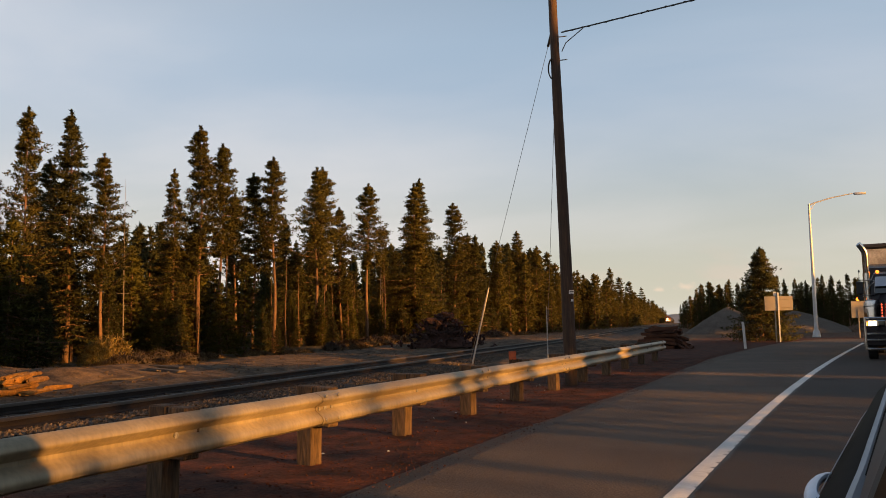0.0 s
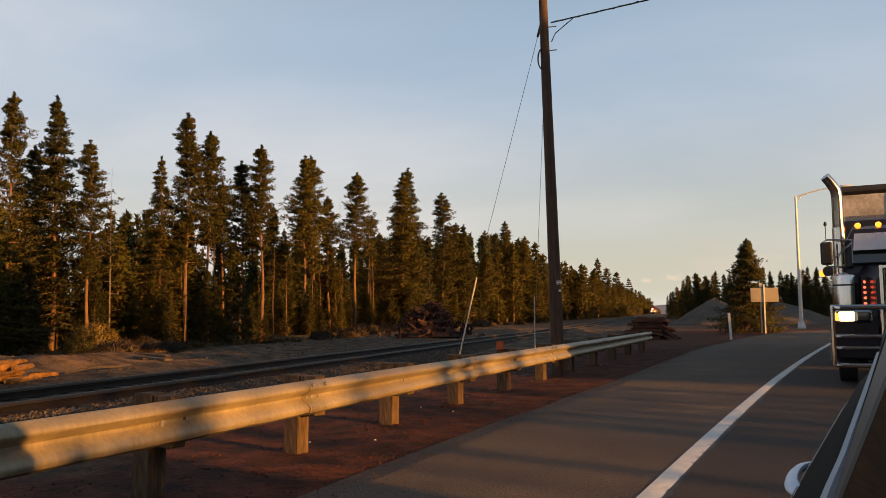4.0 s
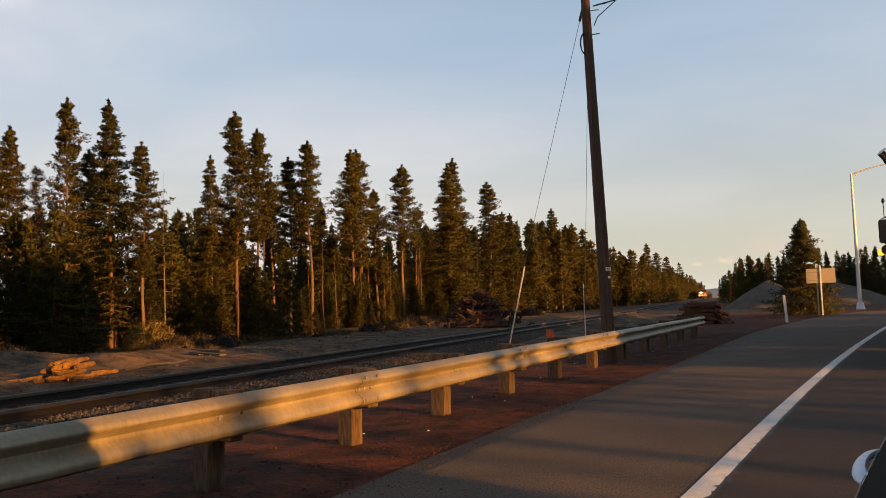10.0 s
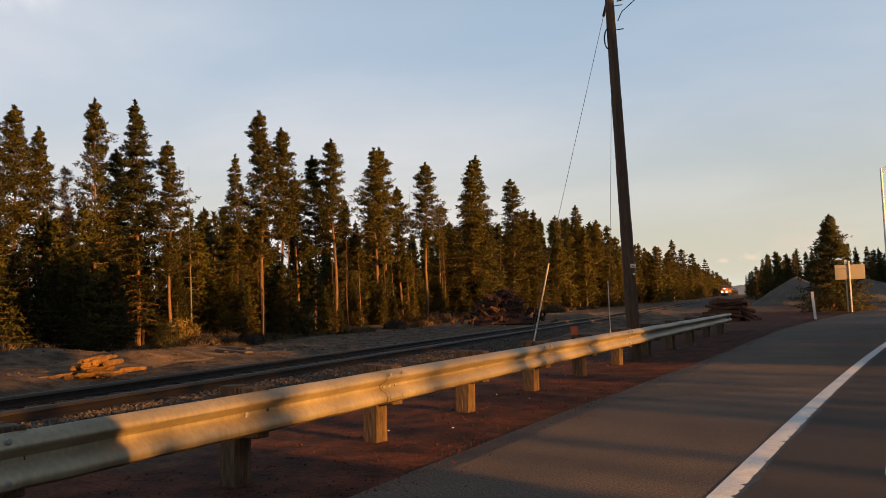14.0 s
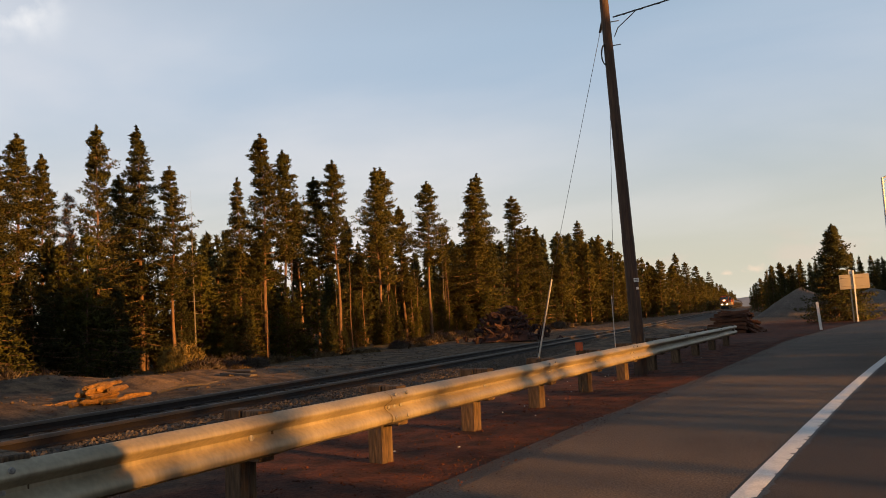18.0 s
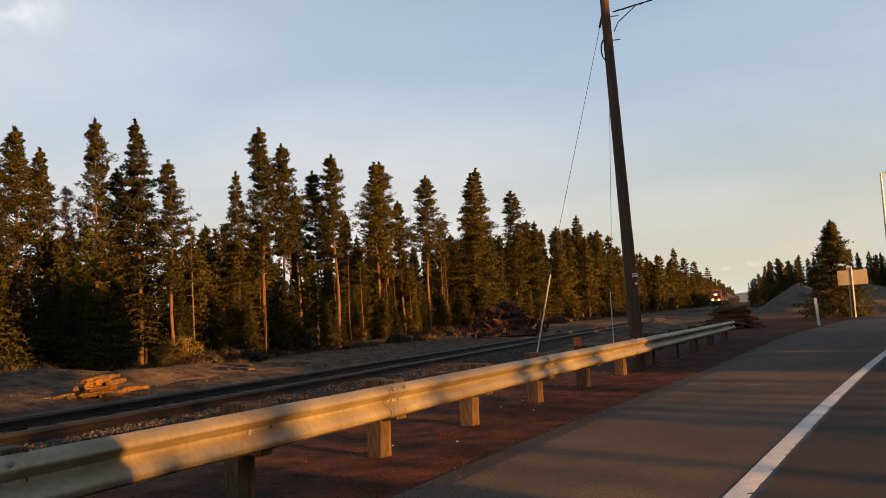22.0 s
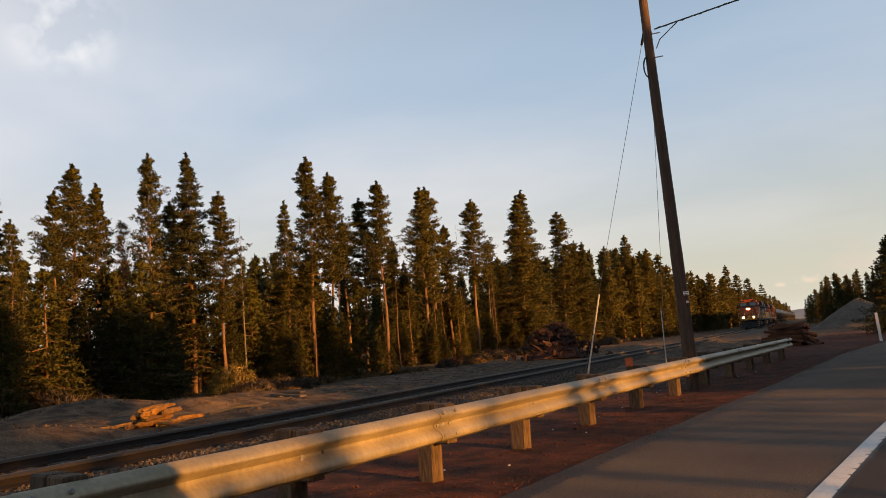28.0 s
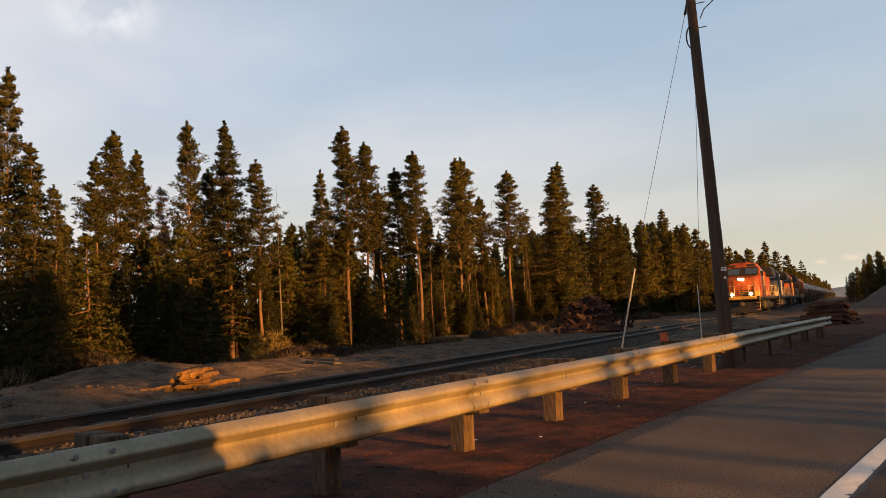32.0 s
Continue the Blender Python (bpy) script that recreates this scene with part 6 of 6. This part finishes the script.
def build_truck():
    e = thing("semi_truck", Matrix(), "dark conventional semi truck with chrome bull bar and lit lamps", "truck")
    # chrome bull bar
    for z, r in ((1.36, 0.05), (0.86, 0.035), (0.66, 0.035), (0.36, 0.045)):
        part("bull_bar", Geo().tube([(-1.2, 0.45, z), (-1.2, 0.1, z), (-1.08, -0.02, z), (1.08, -0.02, z), (1.2, 0.1, z), (1.2, 0.45, z)], r, 8), CHROME, e, "chrome bull bar tube")
    for x in (-1.2, -0.42, 0.42, 1.2):
        part("bull_bar_post", Geo().tube([(x, 0.06, 0.34), (x, 0.06, 1.38)], 0.045, 8), CHROME, e, "chrome upright")
    part("bumper", Geo().box((0, 0.35, 0.66), (2.40, 0.16, 0.46), b=0.05), TRUCK_PAINT, e, "dark glossy bumper")
    for k in range(6):
        part("marker_lamp", Geo().tube([(-1.27, 0.2, 0.46 + k * 0.07), (-1.245, 0.2, 0.46 + k * 0.07)], 0.016, 8), CREAM, e)
    # hood and grille
    part("hood", Geo().loft([[(-w, y, 1.0), (w, y, 1.0), (w, y, zt - .18), (w - .14, y, zt), (-w + .14, y, zt), (-w, y, zt - .18)] for y, w, zt in ((0.62, 0.50, 2.02), (1.4, 0.62, 2.12), (2.4, 0.80, 2.22))]), TRUCK_PAINT, e, "dark glossy hood")
    part("grille", Geo().box((0, 0.55, 1.52), (0.78, 0.06, 1.06), b=0.03), BLACK_TRIM, e)
    part("grille_frame", Geo().loft([[(x * s, 0.50 + d, 1.52 + z * s2) for x, z in ((-.44, -.58), (.44, -.58), (.44, .58), (-.44, .58))] for s, s2, d in ((0.88, 0.92, 0.0), (1.0, 1.0, 0.0), (1.0, 1.0, 0.12), (0.88, .92, 0.12), (0.88, 0.92, 0.0))], caps=False), CHROME, e, "chrome grille surround")
    for k in range(12):
        part("grille_bar", Geo().tube([(-0.36 + k * 0.065, 0.51, 1.02), (-0.36 + k * 0.065, 0.51, 2.02)], 0.008, 5), CHROME, e)
    for s in (-1, 1):
        part("fender", Geo().loft([[(s * (0.50 + q), y, z) for q, z in ((0, zb), (0.68, zb), (0.68, zt - .1), (0.6, zt), (0, zt))] for y, zb, zt in ((0.45, 0.78, 1.18), (0.6, 0.95, 1.32), (1.3, 1.15, 1.42), (1.9, 1.05, 1.35), (2.3, 0.7, 1.1))]), TRUCK_PAINT, e, "flared front fender")
        box = part("headlamp", Geo().box((s * 0.86, 0.42, 1.2), (0.56, 0.14, 0.22), b=0.03), CHROME, e, "chrome headlamp pod")
        part("lens", Geo().box((s * 0.99, 0.34, 1.2), (0.25, 0.03, 0.17), b=0.02), TRUCK_LIGHT, box, "lit headlamp lens")
        part("lens", Geo().box((s * 0.72, 0.34, 1.2), (0.22, 0.03, 0.16), b=0.02), DARK_GLASS, box)
        part("turn_lamp", Geo().box((s * 1.155, 0.38, 1.19), (0.05, 0.10, 0.14), b=0.01), AMBER, box, "lit amber turn lamp")
        part("air_cleaner", Geo().tube([(s * 0.98, 1.65, 1.36), (s * 0.98, 1.65, 1.86), (s * 0.98, 1.65, 1.98), (s * 0.98, 1.65, 2.04)], [0.26, 0.26, 0.24, 0.1], 18), CHROME, e, "polished air cleaner canister")
        part("air_cleaner_band", Geo().tube([(s * 0.98, 1.65, 1.78), (s * 0.98, 1.65, 1.81)], 0.27, 18), BLACK_TRIM, e)
        led = part("lamp_panel", Geo().box((s * 0.62, 1.36, 1.64), (0.24, 0.04, 0.52), b=0.01), BLACK_TRIM, e)
        for k in range(5):
            for q in (-0.06, 0.06):
                part("led", Geo().tube([(s * 0.62 + q, 1.325, 1.44 + k * 0.10), (s * 0.62 + q, 1.34, 1.44 + k * 0.10)], 0.026, 8), RED_LED, led, "lit red lamp")
        st = part("exhaust_pipe", Geo().tube([(s * 1.10, 2.55, 1.2), (s * 1.10, 2.55, 3.62), (s * 1.12, 2.52, 3.78), (s * 1.22, 2.45, 3.95), (s * 1.30, 2.4, 4.05)], [0.11, 0.11, 0.108, 0.10, 0.095], 16), CHROME, e, "tall chrome exhaust stack")
        part("heat_guard", Geo().tube([(s * 1.10, 2.55, 1.9), (s * 1.10, 2.55, 3.0)], 0.125, 16), CHROME, st)
        arm = part("mirror_arm", Geo().tube([(s * 0.85, 2.4, 2.72), (s * 1.30, 2.25, 2.74), (s * 1.38, 2.2, 2.70), (s * 1.38, 2.2, 2.25), (s * 1.30, 2.25, 2.20), (s * 0.85, 2.4, 2.18)], 0.018, 6), CHROME, e, "chrome mirror bracket")
        part("mirror", Geo().box((s * 1.33, 2.22, 2.46), (0.22, 0.12, 0.46), b=0.03), BLACK_TRIM, arm, "upright mirror head")
        part("convex_mirror", Geo().tube([(s * 1.32, 2.15, 2.10), (s * 1.32, 2.24, 2.10)], [0.10, 0.07], 12), BLACK_TRIM, arm)
        part("side_lamp", Geo().tube([(s * 1.42, 2.18, 2.06), (s * 1.42, 2.24, 2.06)], 0.065, 10), AMBER, arm, "lit amber lamp under the mirror")
        part("mirror_brace", Geo().tube([(s * 0.86, 2.35, 2.68), (s * 1.25, 2.25, 2.3)], 0.014, 5), CHROME, arm)
        part("antenna", Geo().tube([(s * 1.33, 2.2, 2.74), (s * 1.33, 2.2, 3.0), (s * 1.33, 2.2, 3.04), (s * 1.33, 2.2, 3.1)], [0.008, 0.008, 0.035, 0.02], 6), BLACK_TRIM, arm)
        wheel(e, "steer_tyre", (s * 1.02, 1.25, 0.52), 0.52, 0.30, s)
        part("fuel_tank", Geo().tube([(s * 0.95, 3.2, 0.75), (s * 0.95, 5.0, 0.75)], 0.33, 18), CHROME, e, "polished fuel tank")
        for y in (6.6, 8.0, 19.0, 20.4):
            wheel(e, "drive_tyre", (s * 0.98, y, 0.52), 0.52, 0.58, s)
    # cab and sleeper
    part("cab", Geo().loft([[(-1.0, y, 0.9), (1.0, y, 0.9), (1.0, y + dz, zt - .3), (0.85, y + dz, zt), (-0.85, y + dz, zt), (-1.0, y + dz, zt - .3)] for y, dz, zt in ((2.3, 0.25, 2.95), (2.9, 0.1, 3.05), (4.3, 0, 3.1))]), TRUCK_PAINT, e, "dark glossy cab")
    part("sleeper", Geo().loft([[(-1.2, y, 0.9), (1.2, y, 0.9), (1.2, y, zt - .3), (1.0, y, zt), (-1.0, y, zt), (-1.2, y, zt - .3)] for y, zt in ((3.7, 3.24), (4.4, 3.42), (6.0, 3.46))]), TRUCK_PAINT, e, "dark sleeper box")
    for s in (-1, 1):
        part("windshield", Geo().box((s * 0.46, 2.36, 2.48), (0.84, 0.04, 0.5), pose(0, 0, 0, -12), b=0.03), DARK_GLASS, e, "dark split windshield")
        part("door_window", Geo().box((s * 1.005, 3.1, 2.45), (0.03, 0.8, 0.5), b=0.02), DARK_GLASS, e)
    part("visor", Geo().loft([[(-0.86, 2.22, 2.50), (0.86, 2.22, 2.50), (0.82, 2.43, 2.84), (-0.82, 2.43, 2.84)], [(-0.85, 2.18, 2.50), (0.85, 2.18, 2.50), (0.81, 2.40, 2.85), (-0.81, 2.40, 2.85)]]), VISOR, e, "pale polished sun visor")
    for x in (-0.75, -0.38, 0, 0.38, 0.75):
        part("roof_lamp", Geo().tube([(x, 2.55, 3.02), (x, 2.72, 3.04)], [0.045, 0.06], 10), AMBER, e, "lit amber roof lamp")
    part("chassis", Geo().box((0, 9.0, 0.85), (0.9, 13.0, 0.28), b=0.03), BLACK_TRIM, e)
    # trailer rides behind in one piece
    tr = part("trailer_body", Geo().box((0, 13.6, 2.61), (2.5, 14.6, 3.12), b=0.05), TRAILER_WHITE, e, "dirty white trailer body")
    part("tarpaulin", Geo().box((0, 13.6, 4.26), (2.56, 14.7, 0.22), b=0.08), TARP, tr, "rolled black tarpaulin on top")
    part("front_seam", Geo().box((0.0, 6.285, 2.7), (0.06, 0.03, 2.9), b=0.008), TRAILER_WHITE, tr, "stained upright seam")
    for x in (-1.18, 1.18):
        part("corner_post", Geo().box((x, 6.285, 2.62), (0.10, 0.05, 3.0), b=0.01), TRAILER_WHITE, tr)
    return e


TRUCK = build_truck()


# ---- the parked car that the camera leans out of ----
CAR_PAINT = material("dark_grey_car_paint", (0.009, 0.0075, 0.0065), 0.6, scale=1.5, vary=0.3, fine=30, grain=0.15, bump=0.01, spec=0.02)
CAR_ROOF = material("dull_dark_roof", (0.018, 0.018, 0.020), 0.65, scale=1.5, vary=0.2, fine=40, grain=0.15, bump=0.02, spec=0.15)
SILVER_TRIM = material("silver_trim", (0.22, 0.245, 0.29), 0.42, 0.6, scale=5, vary=0.12, fine=30, grain=0.05, bump=0.0)

HANDLE_CHROME = material("pale_handle_chrome", (0.72, 0.78, 0.90), 0.4, 0.2, scale=8, vary=0.12, fine=40, grain=0.05, bump=0.0)
# blue-grey of the reflected sky put into the glass colour
SKY_GREY_GLASS = material("sky_grey_car_glass", (0.030, 0.036, 0.046), 0.5, scale=2.0, vary=0.3, fine=14, grain=0.1, bump=0.0, spec=0.6)


def build_car():
    e = thing("parked_car", pose(0, 0, 0, 0, 0, -13.9), "dark grey parked car with silver window trim and chrome handle", "car")
    # local: x across the road, y towards the rear; the near flank is at negative x
    W = 1.50
    ys = [-2.0, 0.35, 1.12, 1.28, 1.95, 2.25, 2.38]
    shoulder = ([-0.145, -0.145, -0.142, -0.138, -0.110, -0.090, -0.045], [0.97, 0.97, 0.972, 0.99, 1.04, 1.062, 1.06])
    trim = ([-0.080, -0.080, -0.077, -0.071, -0.042, -0.030, 0.0], [1.015, 1.015, 1.025, 1.036, 1.126, 1.165, 1.17])
    pick = lambda row, y: float(np.interp(y, ys, row))

    def body(y, top=9.0):
        sx, sz, tx, tz = pick(shoulder[0], y), pick(shoulder[1], y), pick(trim[0], y), pick(trim[1], y)
        near = [(sx + 0.07, 0.24), (sx - 0.01, 0.42), (sx - 0.014, 0.75), (sx, sz), (sx * 0.6 + tx * 0.4, sz * 0.45 + tz * 0.55), (tx, tz)]
        near = [(x, min(z, top)) for x, z in near]
        return [(x, y, z) for x, z in near + [(W - x, z) for x, z in reversed(near)]]

    def house(y, out=0.0, top=1.47):
        tx, tz = pick(trim[0], y), pick(trim[1], y)
        g = 0.030 - 0.02 * y
        h = [(tx + 0.004 - out, tz), (g - out, 1.26), (g + 0.10 - out, top - 0.02)]
        h = [(x, min(z, top)) for x, z in h]
        return [(x, y, z) for x, z in h + [(W - x, z) for x, z in reversed(h)]]
    part("rear_body", Geo().loft([body(y) for y in (0.42, 1.12, 1.28, 1.6, 1.9, 2.02)]), CAR_PAINT, e, "dark glossy rear door and quarter panel")
    part("front_body", Geo().loft([body(-0.85, 0.98), body(-1.4, 0.95), body(-1.9, 0.86), body(-2.1, 0.74)]), CAR_PAINT, e, "dark hood and front fender")
    for s in (0, 1):
        ring = lambda y: [(W - x if s else x, y, z) for x, _, z in body(y)[:6]] + [(W + 0.03 if s else -0.03, y, 1.0), (W + 0.03 if s else -0.03, y, 0.26)]
        part("front_door", Geo().loft([ring(-0.84), ring(0.415)]), CAR_PAINT, e, "front door with the window down")
    part("floor_pan", Geo().box((0.75, 0.1, 0.28), (1.45, 4.2, 0.08), b=0.02), BLACK_TRIM, e)
    for s in (0, 1):
        line = [(W - pick(trim[0], y) if s else pick(trim[0], y), y, pick(trim[1], y) + 0.003) for y in (-0.8, 0.35, 1.12, 1.28, 1.6, 1.95, 2.1)]
        part("window_trim", Geo().tube(line, 0.011, 8), SILVER_TRIM, e, "silver window trim")
        # highlight of the shoulder crease, drawn as a thin silver line
        edge = [(W - pick(shoulder[0], y) + 0.002 if s else pick(shoulder[0], y) - 0.002, y, pick(shoulder[1], y)) for y in (-0.8, 0.35, 1.12, 1.28, 1.6, 1.95, 2.1)]
        part("crease_highlight", Geo().tube(edge, 0.0009, 6), SILVER_TRIM, e, "thin silver line for the bright edge of the shoulder crease")
    part("rear_glass", Geo().loft([house(0.5), house(1.3), house(1.8), house(1.97, 0, 1.46), house(2.06, -0.02, 1.30)]), SKY_GREY_GLASS, e, "dark side glass, sky reflection put into its colour")
    for y0, y1 in ((0.44, 0.52), (1.22, 1.30), (1.84, 1.95)):
        part("roof_pillar", Geo().loft([house(y0, 0.004), house(y1, 0.004)]), BLACK_TRIM, e, "black roof pillar")
    for s in (0, 1):
        part("roof_pillar", Geo().tube([(W + 0.02 if s else -0.02, -0.82, 1.0), (W - 0.12 if s else 0.12, -0.20, 1.44)], 0.03, 6), BLACK_TRIM, e, "black windscreen pillar")
    part("roof", Geo().loft([[(x, y, z - dz) for x, z in ((0.10, 1.43), (0.16, 1.475), (0.40, 1.50), (W - 0.40, 1.50), (W - 0.16, 1.475), (W - 0.10, 1.43))] for y, dz in ((-0.22, 0.02), (0.2, 0.0), (1.4, 0.0), (1.85, 0.02), (1.98, 0.05))]), CAR_ROOF, e, "dark roof panel")
    part("windscreen", Geo().loft([[(0.02, -0.84, 0.98), (W - 0.02, -0.84, 0.98), (W - 0.14, -0.20, 1.45), (0.14, -0.20, 1.45)], [(0.02, -0.82, 0.98), (W - 0.02, -0.82, 0.98), (W - 0.14, -0.18, 1.45), (0.14, -0.18, 1.45)]]), DARK_GLASS, e)
    # looped chrome pull handle on the rear door
    h = []
    for i in range(13):
        a = math.pi * i / 12
        h.append((-0.130 - 0.024 * math.sin(a) ** 0.6, 1.42 + 0.11 * math.cos(a), 0.985 + 0.006 * math.sin(a)))
    part("door_handle", Geo().tube(h, 0.007, 10, squash=1.6), HANDLE_CHROME, e, "pale chrome loop door handle")
    for y in (-1.3, 1.75):
        wheel(e, "tyre", (-0.03, y, 0.31), 0.31, 0.19, -1)
        wheel(e, "tyre", (W + 0.03, y, 0.31), 0.31, 0.19, 1)
    return e


build_car()


def motions():
    """The train runs in at a steady pace; the truck draws up behind and stops."""
    speed, front = 15.6, 76.4
    for ob, off in TRAIN:
        rows = []
        for k in range(17):
            t = 2.0 * k
            y = front + speed * (32.0 - t) + off
            rows.append((t, pose(TRACK_X, y, RAIL_TOP + rise(y), math.degrees(math.atan(GRADE)) if y > GRADE_FROM else 0)))
        walk(ob, rows)
    end, back = Vector((3.93, 15.05, 0)), Vector((math.sin(radians(12.2)), math.cos(radians(12.2)), 0))
    rows = []
    for t in (0.0, 0.5, 1.0, 1.5, 2.0, 2.5, 3.0, 3.5, 4.0, 4.5, 5.0, 18.0, 32.0):
        s = 14.7 - (6.53 * min(t, 4.5) - 0.726 * min(t, 4.5) ** 2)
        p = end + back * s
        rows.append((t, pose(p.x, p.y, 0, 0, 0, -12.2)))
    walk(TRUCK, rows)


motions()
